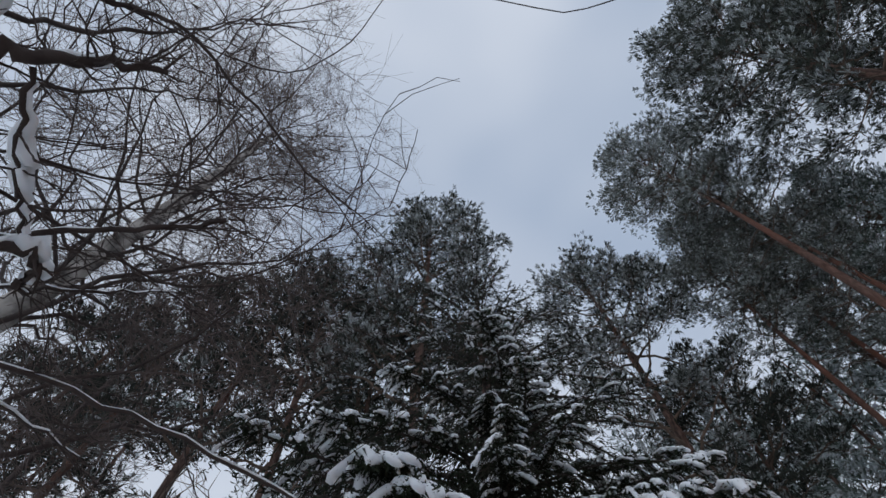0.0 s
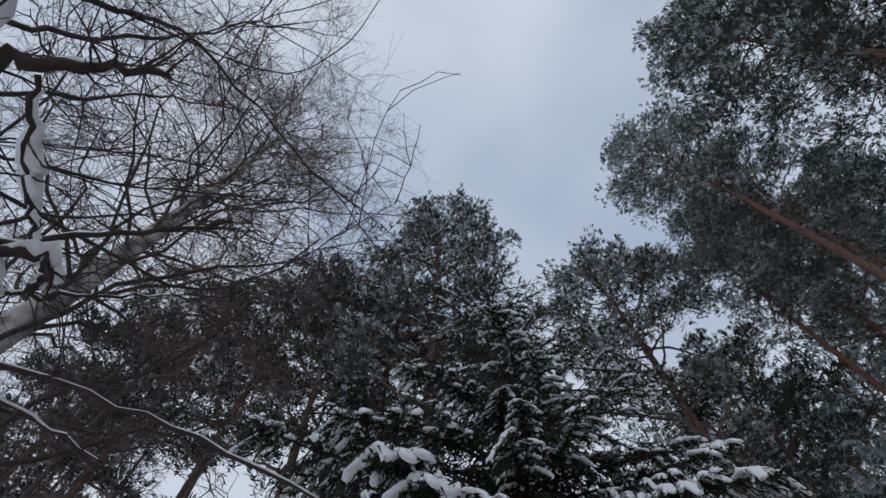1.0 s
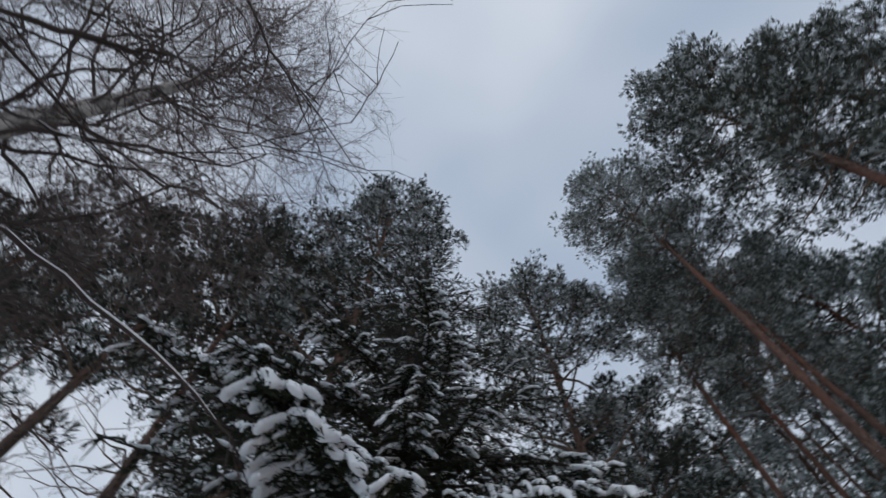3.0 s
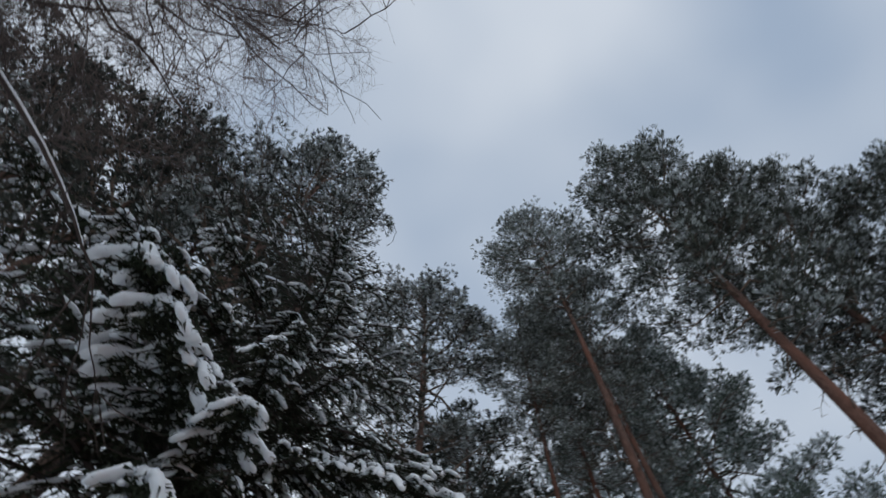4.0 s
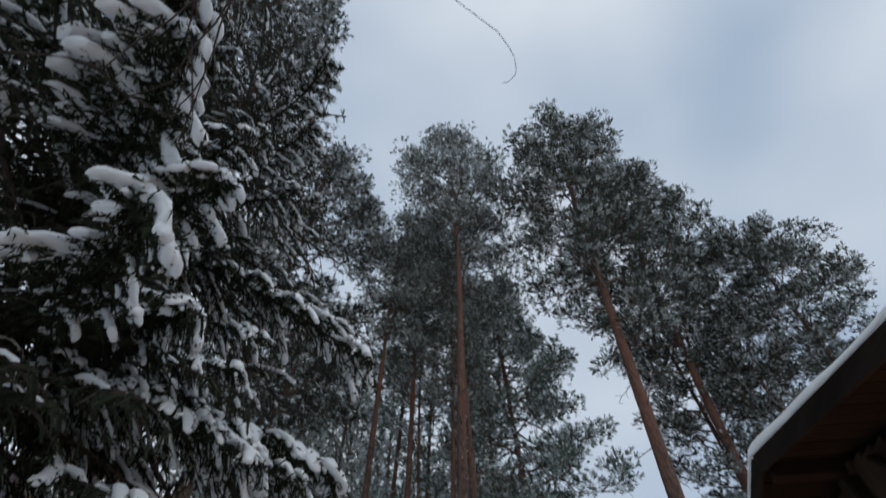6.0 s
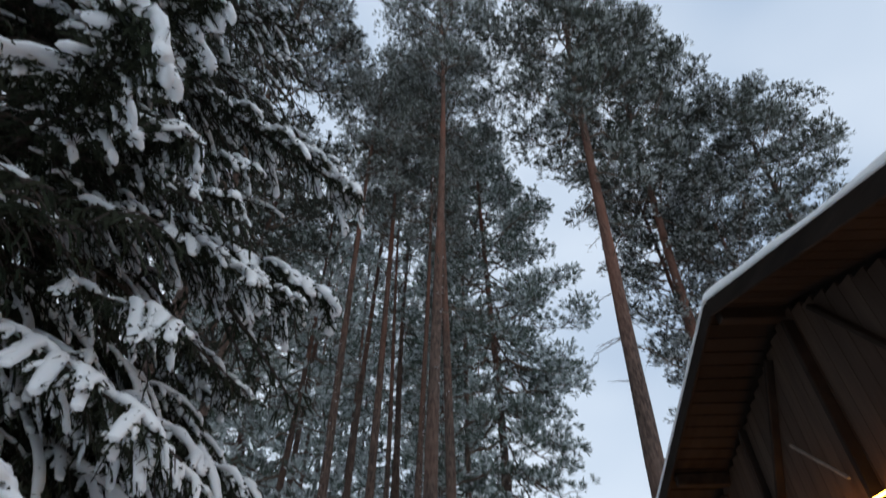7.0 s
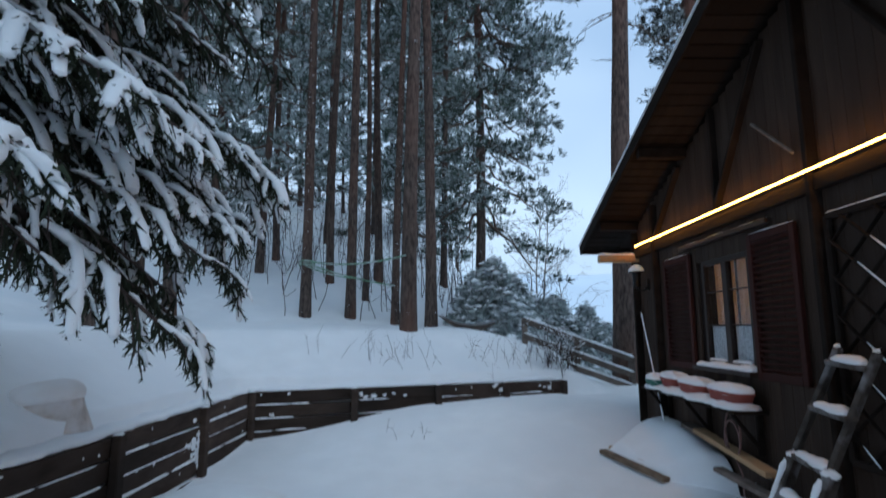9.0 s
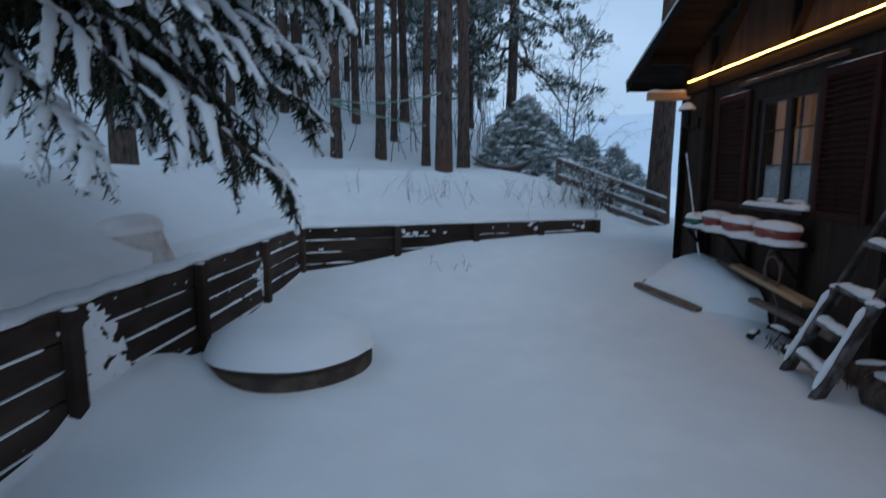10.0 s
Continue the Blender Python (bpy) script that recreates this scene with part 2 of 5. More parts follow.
def ground(x, y):
    x, y = np.asarray(x, float), np.asarray(y, float)
    d = behind(x, y)
    yard = 0.46 * smooth(-4.6, -1.0, x) * smooth(5.6, 8.8, y) + 0.06 * smooth(5, 7.6, y) + 0.02 * wave(x, y, 1.6) + 0.012 * wave(x, y, 4.1, 3)
    yard = yard + 0.16 * np.exp(-((x - 1.2) / 0.5) ** 2 - ((y - 6.0) / 0.9) ** 2)
    yard = yard + 0.07 * np.exp(np.minimum(d, 0) / 0.4) * (1 + 0.6 * wave(x, y, 2.3, 9))
    yard = yard + 0.2 * np.exp(-((x + 3.9) / 0.35) ** 2 - ((y - 3.85) / 0.45) ** 2) + 0.14 * np.exp(-((x + 3.95) / 0.3) ** 2 - ((y - 3.2) / 0.3) ** 2)
    hill_x = smooth(4.0, -4.5, x)
    bank = 0.93 + 0.72 * smooth(0.0, 1.6, d) * smooth(2.6, -1.4, x) + hill_x * (0.06 * np.maximum(d - 2.0, 0) + 0.3 * np.maximum(d - 4.2, 0)) + 0.03 * wave(x, y, 1.3, 5)
    bank = np.minimum(bank, 13 + 0.02 * d)
    k = smooth(0.05, 0.2, d) * smooth(1.7, 0.7, x)
    z = yard * (1 - k) + bank * k
    fall = smooth(0.5, 6.0, x) * np.maximum(y - 12.5, 0) * 0.3 + np.maximum(x - 16, 0) * 0.1 * smooth(0, 12, y)
    z = z - np.minimum(fall, 14)
    far = np.hypot(x, y)
    z = z * smooth(400, 120, far) - 10 * smooth(120, 400, far)
    return z


def steps(lo, hi, fine, reach):
    core = list(np.arange(lo, hi + fine / 2, fine))
    out, gap, q = [], fine, 0.0
    while q < reach:
        gap *= 1.22
        q += gap
        out.append(q)
    return np.array([lo - q for q in reversed(out)] + core + [hi + q for q in out])


gx, gy = steps(-9, 4, 0.1, 2500), steps(-1, 13, 0.1, 2500)
GX, GY = np.meshgrid(gx, gy, indexing="ij")
g = Geo()
nx, ny = GX.shape
ii, jj = np.meshgrid(np.arange(nx - 1), np.arange(ny - 1), indexing="ij")
a = ii * ny + jj
g.add(np.stack([GX, GY, ground(GX, GY)], -1).reshape(-1, 3), np.stack([a, a + ny, a + ny + 1, a + 1], -1).reshape(-1, 4))
single("ground", g.mesh("ground", SNOW), "deep untrodden snow over the yard, the bank and the hill", "ground", kind="structure")


# ---- trees ----
def unit(v):
    return v / (np.linalg.norm(v, axis=-1, keepdims=True) + 1e-9)


def tufts(geo, c, d, length, width, blades, r, slot=0):
    """Sprays of narrow needle blades at the places c, pointing along d."""
    n = len(c)
    e = unit(d[:, None] * 0.9 + r.normal(0, 0.5, (n, blades, 3)))
    side = unit(np.cross(e, r.normal(0, 1, (n, blades, 3)))) * width
    ln = length * r.uniform(0.55, 1.15, (n, blades, 1))
    base = c[:, None] + r.normal(0, length * 0.1, (n, blades, 3))
    v = np.stack([base, base + e * ln + side * 0.9, base + e * ln * 0.72 - side * 1.1], 2).reshape(-1, 3)
    geo.add(v, np.arange(len(v)).reshape(-1, 3), slot)


OCTA_V = np.array([(1, 0, 0), (0.3, 0.95, 0), (-0.8, 0.6, 0), (-0.8, -0.6, 0), (0.3, -0.95, 0), (0, 0, 0.7), (0, 0, -0.3)])
OCTA_F = np.array([(0, 1, 5), (1, 2, 5), (2, 3, 5), (3, 4, 5), (4, 0, 5), (0, 6, 1), (1, 6, 3), (3, 6, 0)])


def lumps(geo, c, size, r, slot=0, faces=8):
    """Small lumps of snow that lie on twigs."""
    n = len(c)
    s = np.asarray(size)[:, None, None] * r.uniform(0.6, 1.4, (n, 1, 3)) * np.array([1, 1, 0.7])
    ang = r.uniform(0, 6.28, n)
    co, si = np.cos(ang), np.sin(ang)
    v = OCTA_V[None] * s * r.uniform(0.75, 1.25, (n, len(OCTA_V), 1))
    v = np.stack([v[..., 0] * co[:, None] - v[..., 1] * si[:, None], v[..., 0] * si[:, None] + v[..., 1] * co[:, None], v[..., 2]], -1)
    v = v + c[:, None]
    f = OCTA_F[None, :faces] + (np.arange(n) * len(OCTA_V))[:, None, None]
    geo.add(v.reshape(-1, 3), f.reshape(-1, 3), slot)


def bend(a, d, length, n, droop, r, wobble=0.05):
    """A bent line from a along d: droop lifts (plus) or sinks (minus) its end."""
    s = np.linspace(0, 1, n)[:, None]
    p = np.asarray(a) + np.asarray(d) * length * s + np.array([0, 0, 1.0]) * droop * length * s * s
    w = np.cumsum(r.normal(0, wobble * length / n, (n, 3)), 0)
    w[0] = 0
    return p + w


def needle_tufts(geo, c, d, length, width, blades, r, slot=0, spread=0.38):
    """Tight brushes of needles at the places c along d: each brush is a spindle of narrow blades."""
    n = len(c)
    e = unit(d[:, None] + r.normal(0, spread, (n, blades, 3)))
    side = unit(np.cross(e, r.normal(0, 1, (n, blades, 3)))) * width * r.uniform(0.7, 1.3, (n, blades, 1))
    ln = length * r.uniform(0.7, 1.15, (n, 1, 1)) * r.uniform(0.75, 1.1, (n, blades, 1))
    base = np.repeat(c[:, None], blades, 1)
    v = np.stack([base - side * 0.35, base + e * ln * 0.7 + side, base + e * ln - side * 0.5], 2).reshape(-1, 3)
    geo.add(v, np.arange(len(v)).reshape(-1, 3), slot)


def pine(name, label, seed, height, base, radius, girth, limbs=46, lean=(0, 0), low=0.25, top=0.5, droop=0.0, subs=6, clump=0.46, fill=20, tuft=0.215, blades=6,
         frost=0.3, snowy=0.25, group="pines round the yard", needles=None, stubs=10):
    """A Scots pine: bare trunk, crooked limbs that fork, and separate cushions of needle brushes at the limb ends."""
    r = np.random.default_rng(seed)
    tree = thing(name, label, "tree", group)
    n = 26
    s = np.linspace(0, 1, n)
    sway = np.stack([lean[0] * s ** 2 + 0.12 * np.sin(s * 5 + seed) - 0.12 * math.sin(seed), lean[1] * s ** 2 + 0.12 * np.cos(s * 4 + seed * 2) - 0.12 * math.cos(seed * 2), s * height - 0.4 * (s == 0)], -1)
    rad = girth * (1 - s * 0.82) * (1 + 0.3 * np.exp(-s * 60)) + 0.008
    v, f = tube(sway, rad, 14)
    v = v + r.normal(0, girth * 0.03, v.shape) * (1, 1, 0)
    g = Geo()
    g.add(v, f)
    part("trunk", g.mesh("trunk", BARK), tree)
    wood, leaf, snow = Geo(), Geo(), Geo()
    fine = tuft < 0.34

    def spot(z):
        return np.array([np.interp(z, sway[:, 2], sway[:, 0]), np.interp(z, sway[:, 2], sway[:, 1]), z])

    centres, sizes, outs = [], [], []
    for i in range(limbs):
        k = ((i + r.uniform(0, 1)) / limbs) ** 0.75
        z = base + (height - base) * k * 0.965
        shape = (low + (1 - low) * min(1, k / 0.55) ** 0.8) * (1 - max(0, (k - top) / (1 - top)) ** 2.2 * 0.62)
        ln = radius * shape * r.uniform(0.6, 1.1)
        az = i * 2.4 + r.uniform(-0.6, 0.6)
        rise = 0.05 - droop * (1 - k) + 0.75 * k * k + r.uniform(-0.2, 0.2)
        d = unit(np.array([math.cos(az), math.sin(az), rise]))
        line = bend(spot(z), d, ln, 7, r.uniform(-0.15, 0.25) - 0.3 * droop, r, 0.28)
        wood.add(*tube(line[::2] if not fine else line, np.linspace(0.02 + 0.036 * (1.1 - k) * shape, 0.009, 7 if fine else 4), 5 if fine else 3))
        m = max(2, int(subs * (0.35 + 0.65 * shape) + r.uniform(-0.5, 0.9)))
        for j in range(m):
            t = 1.0 if j == 0 else r.uniform(0.38, 0.98)
            q = np.array([np.interp(t, np.linspace(0, 1, 7), line[:, c]) for c in range(3)])
            turn = r.normal(0, 0.85)
            sd = unit(np.array([math.cos(az + turn), math.sin(az + turn), r.uniform(-0.1, 0.75) - droop * 0.6]))
            sl = (ln * r.uniform(0.14, 0.32) + 0.16) * (1.0 if j else 0.5)
            sub = bend(q, sd, sl, 4, 0.12, r, 0.3)
            wood.add(*tube(sub[::3] if not fine else sub, np.linspace(0.016, 0.006, 4 if fine else 2), 3))
            centres.append(sub[-1])
            sizes.append(clump * r.uniform(0.62, 1.25) * (0.75 + 0.25 * shape))
            outs.append(sd)
            if sl > 0.55:
                centres.append(sub[2] + r.normal(0, 0.1, 3))
                sizes.append(clump * r.uniform(0.45, 0.8))
                outs.append(sd)
    centres, sizes, outs = np.array(centres), np.array(sizes), np.array(outs)
    num = np.maximum(4, (fill * (sizes / clump) ** 2 * r.uniform(0.75, 1.2, len(sizes))).astype(int))
    idx = np.repeat(np.arange(len(num)), num)
    w = len(idx)
    o = unit(r.normal(0, 1, (w, 3))) * r.uniform(0.25, 1.0, (w, 1)) ** 0.6 * (1, 1, 0.5)
    o[:, 2] = np.where(o[:, 2] < -0.1, -o[:, 2] * 0.5, o[:, 2])
    c = centres[idx] + o * sizes[idx][:, None]
    d = unit(o * (1, 1, 0.6) + outs[idx] * 0.45 + np.array([0, 0, 0.62]) + r.normal(0, 0.22, (w, 3)))
    ice = r.random(w) < frost * (0.5 + r.random(len(num))[idx])
    for pick, slot in ((~ice, 0), (ice, 1)):
        if pick.any():
            needle_tufts(leaf, c[pick], d[pick], tuft, tuft * 0.09 * (6 / blades) ** 0.5, blades, r, slot)
    # twigs that carry the brushes
    if fine:
        pick = r.random(w) < 0.22
        p0, p1 = centres[idx[pick]], c[pick]
        sd = unit(np.cross(p1 - p0, r.normal(0, 1, p0.shape))) * 0.006
        v = np.stack([p0 - sd, p0 + sd, p1], 1).reshape(-1, 3)
        wood.add(v, np.arange(len(v)).reshape(-1, 3))
    pick = r.random(w) < snowy
    lumps(snow, c[pick] + d[pick] * tuft * 0.45 + (0, 0, tuft * 0.12), r.uniform(0.03, 0.065, pick.sum()) * tuft / 0.23, r, faces=8 if fine else 5)
    # snow blown against the trunk
    for i in range(60 if fine else 14):
        z = r.uniform(0.1, 9.0)
        a2 = 0.25 + r.normal(0, 0.35) if i % 4 else r.uniform(0, 6.28)
        gr = np.interp(z, sway[:, 2], rad)
        lumps(snow, (spot(z) + gr * 0.97 * np.array([math.cos(a2), math.sin(a2), 0]))[None], r.uniform(0.012, 0.04, 1), r)
    # dead limbs and stubs below the crown
    for i in range(stubs):
        z = height * 0.16 + (base - height * 0.16) * r.random() ** 0.6
        az = r.uniform(0, 6.28)
        ln = r.uniform(0.25, 0.9) + 1.1 * (r.random() < 0.3)
        line = bend(spot(z), np.array([math.cos(az), math.sin(az), r.uniform(-0.1, 0.35)]), ln, 6, -0.2, r, 0.3)
        wood.add(*tube(line, np.linspace(0.02, 0.005, 6), 4))
        for q in line[2:]:
            wood.add(*tube(bend(q, unit(np.array([math.cos(az) * 0.6, math.sin(az) * 0.6, 0]) + r.normal(0, 0.5, 3)), ln * r.uniform(0.15, 0.4), 3, 0, r, 0.2), np.linspace(0.008, 0.003, 3), 3))
    tagged(part("branching", wood.mesh("branching", LIMB), tree, "dark crooked limbs and dead stubs"), kind="stuff")
    tagged(part("foliage", leaf.mesh("foliage", *(needles or (NEEDLE, FROSTED)), smooth=False), tree, "dusted blue-green needle cushions"), kind="stuff")
    tagged(part("snow", snow.mesh("snow", SNOW), tree, "light snow caught in the crown"), kind="stuff")
    return tree


CAM9 = np.array([-1.39, 0.21])


def from_yard(az, dist):
    x, y = CAM9 + dist * np.array([math.sin(radians(az)), math.cos(radians(az))])
    return float(x), float(y)


def stand(tree, x, y, turn=0.0, size=1.0):
    tree.matrix_basis = Matrix.LocRotScale((x, y, float(ground(x, y)) - 0.05), Euler((0, 0, turn)), (size, size, size))
    return tree


pine_p = stand(pine("pine_tree", "tall Scots pine with a snow-dusted rounded crown on the bank", 11, 25.4, 16.0, 2.3, 0.135, 44, low=0.3, top=0.6, subs=6, fill=30, clump=0.5, frost=0.44, snowy=0.18, stubs=18), *from_yard(-3.7, 9.8))
pine_q = stand(pine("pine_tree", "tall Scots pine with a broad crown beside the cabin", 12, 24.9, 12.0, 2.8, 0.205, 60, lean=(1.3, -0.4), low=0.25, top=0.62, subs=6, fill=34, clump=0.54, tuft=0.255, frost=0.28, snowy=0.14, needles=(MIDNEEDLE, FROSTED), stubs=14), *from_yard(18.4, 11.0))
pine_e = stand(pine("pine_tree", "full-crowned pine branched low to the ground at the forest edge", 13, 20.5, 2.6, 2.3, 0.14, 150, low=0.85, top=0.3, droop=0.7, subs=6, fill=25, clump=0.46, frost=0.4, snowy=0.34, needles=(HAZENEEDLE, RIMEHAZE), stubs=0), *from_yard(3.9, 15.0))
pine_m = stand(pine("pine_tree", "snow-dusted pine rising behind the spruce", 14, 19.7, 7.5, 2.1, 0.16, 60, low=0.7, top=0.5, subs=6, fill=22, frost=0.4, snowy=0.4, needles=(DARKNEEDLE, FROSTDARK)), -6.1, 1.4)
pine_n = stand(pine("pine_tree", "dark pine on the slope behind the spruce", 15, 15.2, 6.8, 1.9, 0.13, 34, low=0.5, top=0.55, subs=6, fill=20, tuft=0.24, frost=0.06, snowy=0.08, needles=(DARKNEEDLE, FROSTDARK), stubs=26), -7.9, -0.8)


def same_pine(src, label, x, y, turn, size, group=""):
    m = Matrix.LocRotScale((x, y, float(ground(x, y)) - 0.05), Euler((0, 0, turn)), None)
    ob = copy_thing(src, m)
    ob.scale = (size, size, size)
    return tagged(ob, label, group=group)


for src, label, az, dist, turn, size in (
        (pine_p, "slim pine standing close behind another on the bank", -1.3, 11.6, 2.0, 0.88),
        (pine_p, "tall pine with a bare red-brown trunk on the hillside", -14.4, 12.6, 4.0, 0.84),
        (pine_p, "tall slender pine on the hillside", -9.8, 12.8, 1.1, 0.84),
        (pine_p, "slender red-barked pine close behind the front row", -5.1, 12.6, 5.1, 0.68),
        (pine_q, "tall pine behind the cabin roof", 25.6, 13.5, 0.4, 0.93),
        (pine_m, "dark bushy pine behind the tall pines by the cabin", 25.5, 15.2, 2.6, 0.84),
        (pine_m, "broad pine behind the cabin roof", 34.0, 15.0, 0.9, 0.82),
        (pine_q, "broad pine beyond the cabin roof", 38.5, 16.0, 5.6, 0.76),
        (pine_n, "dark slim pine on the hillside beyond the wall", -27.0, 12.4, 1.7, 1.0),
        (pine_m, "dense pine on the hill above the wall", -34.0, 10.2, 3.3, 1.1)):
    same_pine(src, label, *from_yard(az, dist), turn, size)
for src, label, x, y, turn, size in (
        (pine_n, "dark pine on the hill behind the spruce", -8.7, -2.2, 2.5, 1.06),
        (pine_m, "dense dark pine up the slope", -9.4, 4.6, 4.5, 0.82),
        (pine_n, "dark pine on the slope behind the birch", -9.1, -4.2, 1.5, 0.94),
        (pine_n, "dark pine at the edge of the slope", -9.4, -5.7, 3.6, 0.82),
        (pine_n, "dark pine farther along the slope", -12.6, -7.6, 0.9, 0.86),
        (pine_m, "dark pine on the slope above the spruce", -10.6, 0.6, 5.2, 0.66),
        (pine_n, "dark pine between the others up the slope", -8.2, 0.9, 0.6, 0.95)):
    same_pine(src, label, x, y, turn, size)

# the forest behind
# many pale brushes: they give rime and the painted haze together
FAR = dict(needles=(HAZENEEDLE, RIMEHAZE), tuft=0.34, blades=5, frost=0.58, snowy=0.4, group="forest trees", clump=0.46, fill=8, subs=4)
far_a = stand(pine("pine_tree", "slender forest pine with snow in its crown", 21, 19.0, 7.5, 1.9, 0.12, 34, **FAR), *from_yard(-6.9, 16.5))
far_b = stand(pine("pine_tree", "dense forest pine with low snowy limbs", 22, 16.0, 2.0, 1.8, 0.11, 48, low=0.8, droop=0.4, **FAR), *from_yard(-17.5, 18.0))
far_c = stand(pine("pine_tree", "thin forest pine with a bare trunk", 23, 21.0, 11.0, 1.7, 0.1, 30, **FAR), *from_yard(-12.0, 15.5))
FOREST = (far_a, far_b, far_c)
FOREST_LABEL = ("slender forest pine with snow in its crown", "dense forest pine with low snowy limbs", "thin forest pine with a bare trunk")
r = np.random.default_rng(3)
taken = [from_yard(-6.9, 16.5), from_yard(-17.5, 18.0), from_yard(-12.0, 15.5), from_yard(-14.4, 12.6), from_yard(-9.8, 12.8), from_yard(4.4, 15.5), from_yard(-34, 10.2)]
count = 0
for trial in range(900):
    if count >= 30:
        break
    az, dist = r.uniform(-52, 4.5), r.uniform(13.5, 40)
    if count > 24:
        az, dist = r.uniform(-125, -52), r.uniform(13, 24)
    x, y = from_yard(az, dist)
    if min(math.hypot(x - q[0], y - q[1]) for q in taken) < 1.5:
        continue
    taken.append((x, y))
    which = int(r.choice(3, p=(0.35, 0.35, 0.3)))
    same_pine(FOREST[which], FOREST_LABEL[which], x, y, r.uniform(0, 6.28), r.uniform(0.75, 1.1), "forest trees")
    count += 1


# dense dark trees deep in the wood
deep = stand(pine("pine_tree", "dense conifer deep in the wood", 24, 17.0, 0.8, 2.0, 0.1, 60, low=0.95, droop=0.5, tuft=0.5, blades=4, clump=0.6, fill=10, subs=4, frost=0.52, snowy=0.3, needles=(HAZENEEDLE, RIMEHAZE), group="forest trees"), *from_yard(-3.0, 24.0))
for i in range(9):
    az = -30 + 33 * (i + r.uniform(-0.3, 0.3)) / 9
    same_pine(deep, "dense conifer deep in the wood", *from_yard(az, r.uniform(19, 36)), r.uniform(0, 6.28), r.uniform(0.6, 1.0), "forest trees")


# ---- big spruce by the wall ----
def spruce_branch(seed, length=2.0, load=1.0, detail=1.0, covered=0.9, start=0.25, ridge=1.0):
    """One drooping spruce branch along +x: side twigs in a flat fan, bristling shoots, and snow in ridges and fingers on top.
    covered: the share of the twigs that carry snow; start: where along the branch the snow begins; ridge: how thick it lies on the branch itself."""
    r = np.random.default_rng(seed)
    wood, leaf, snow = Geo(), Geo(), Geo()
    n = 12
    s = np.linspace(0, 1, n)
    line = np.stack([length * s, 0.1 * np.sin(s * 4 + seed) - 0.1 * math.sin(seed), -0.3 * length * s ** 1.7], -1)
    wood.add(*tube(line, np.linspace(0.022, 0.006, n), 5))

    def cover(p, rad, sides=7, flat=0.7):
        v, f = tube(p, rad, sides, flat)
        k = len(p)
        mid = np.repeat(p[:, 2], sides)
        v[:, 2] = np.where(v[:, 2] < mid, mid + (v[:, 2] - mid) * 0.5, v[:, 2])
        # hanging needles close the underside of the snow
        w = max(5, int(np.linalg.norm(np.diff(p, axis=0), axis=1).sum() * rad.mean() * 5400))
        u = r.uniform(0.0, 0.9, w)
        c = along(p, u) + r.normal(0, 0.45, (w, 3)) * np.interp(u, np.linspace(0, 1, k), rad)[:, None] * np.array([1, 1, 0])
        c[:, 2] -= 0.25 * rad.mean() + 0.003
        out = unit(np.concatenate([r.normal(0, 0.8, (w, 2)), r.uniform(-0.9, -0.3, (w, 1))], 1))
        sd = unit(np.cross(out, r.normal(0, 1, (w, 3)))) * r.uniform(0.006, 0.011, (w, 1))
        leaf.add(np.stack([c - sd, c + sd, c + out * r.uniform(0.035, 0.075, (w, 1))], 1).reshape(-1, 3), np.arange(3 * w).reshape(-1, 3))
        both = np.concatenate([v, [p[0] - (p[1] - p[0]) * 0.2], [p[-1] + unit(p[-1] - p[-2]) * rad[-1] * 0.8]])
        snow.add(both, f)
        snow.add(both, [(j, k * sides, (j + 1) % sides) for j in range(sides)] + [((k - 1) * sides + j, (k - 1) * sides + (j + 1) % sides, k * sides + 1) for j in range(sides)])

    def along(p, u):
        q = np.linspace(0, 1, len(p))
        return np.stack([np.interp(u, q, p[:, j]) for j in range(3)], -1)

    def shoot(a, d, ln, droop, per):
        """A needle shoot: a slim core bristling with short needles."""
        t = bend(a, d, ln, 3, droop, r, 0.1)
        leaf.add(*tube(t, np.array([0.0045, 0.0055, 0.002]) / detail ** 0.4, 3))
        w = max(4, int(ln * per * detail))
        u = r.uniform(0.0, 1.0, w)
        c = along(t, u)
        ax = unit(t[-1] - t[0])
        out = unit(np.cross(ax, r.normal(0, 1, (w, 3))) + ax * 0.8)
        sd = unit(np.cross(out, r.normal(0, 1, (w, 3)))) * 0.0042 / detail ** 0.8
        leaf.add(np.stack([c - sd, c + sd, c + out * r.uniform(0.02, 0.034, (w, 1)) / detail ** 0.4], 1).reshape(-1, 3), np.arange(3 * w).reshape(-1, 3))
        return t

    m = int(length / (0.062 if detail > 0.8 else 0.095))
    for i in range(m):
        u = 0.06 + 0.94 * (i + r.uniform(0, 0.6)) / m
        a = along(line, u)
        side = 1 if i % 2 else -1
        ln = length * (0.175 * (1 - u) ** 0.7 + 0.06) * r.uniform(0.6, 1.3)
        d = unit(np.array([r.uniform(0.4, 0.9), side * r.uniform(0.6, 1.0), r.uniform(-0.3, 0.05)]))
        t = bend(a, d, ln, 7, r.uniform(-0.85, -0.35), r, 0.12)
        wood.add(*tube(t[::2], np.linspace(0.006, 0.003, 4), 3))
        loaded = u > start * r.uniform(0.6, 1.3) and r.random() < covered
        q, flip = 0.03, 1
        sd = unit(np.cross(d, (0, 0, 1.0)))
        ax_t = unit(t[-1] - t[2])
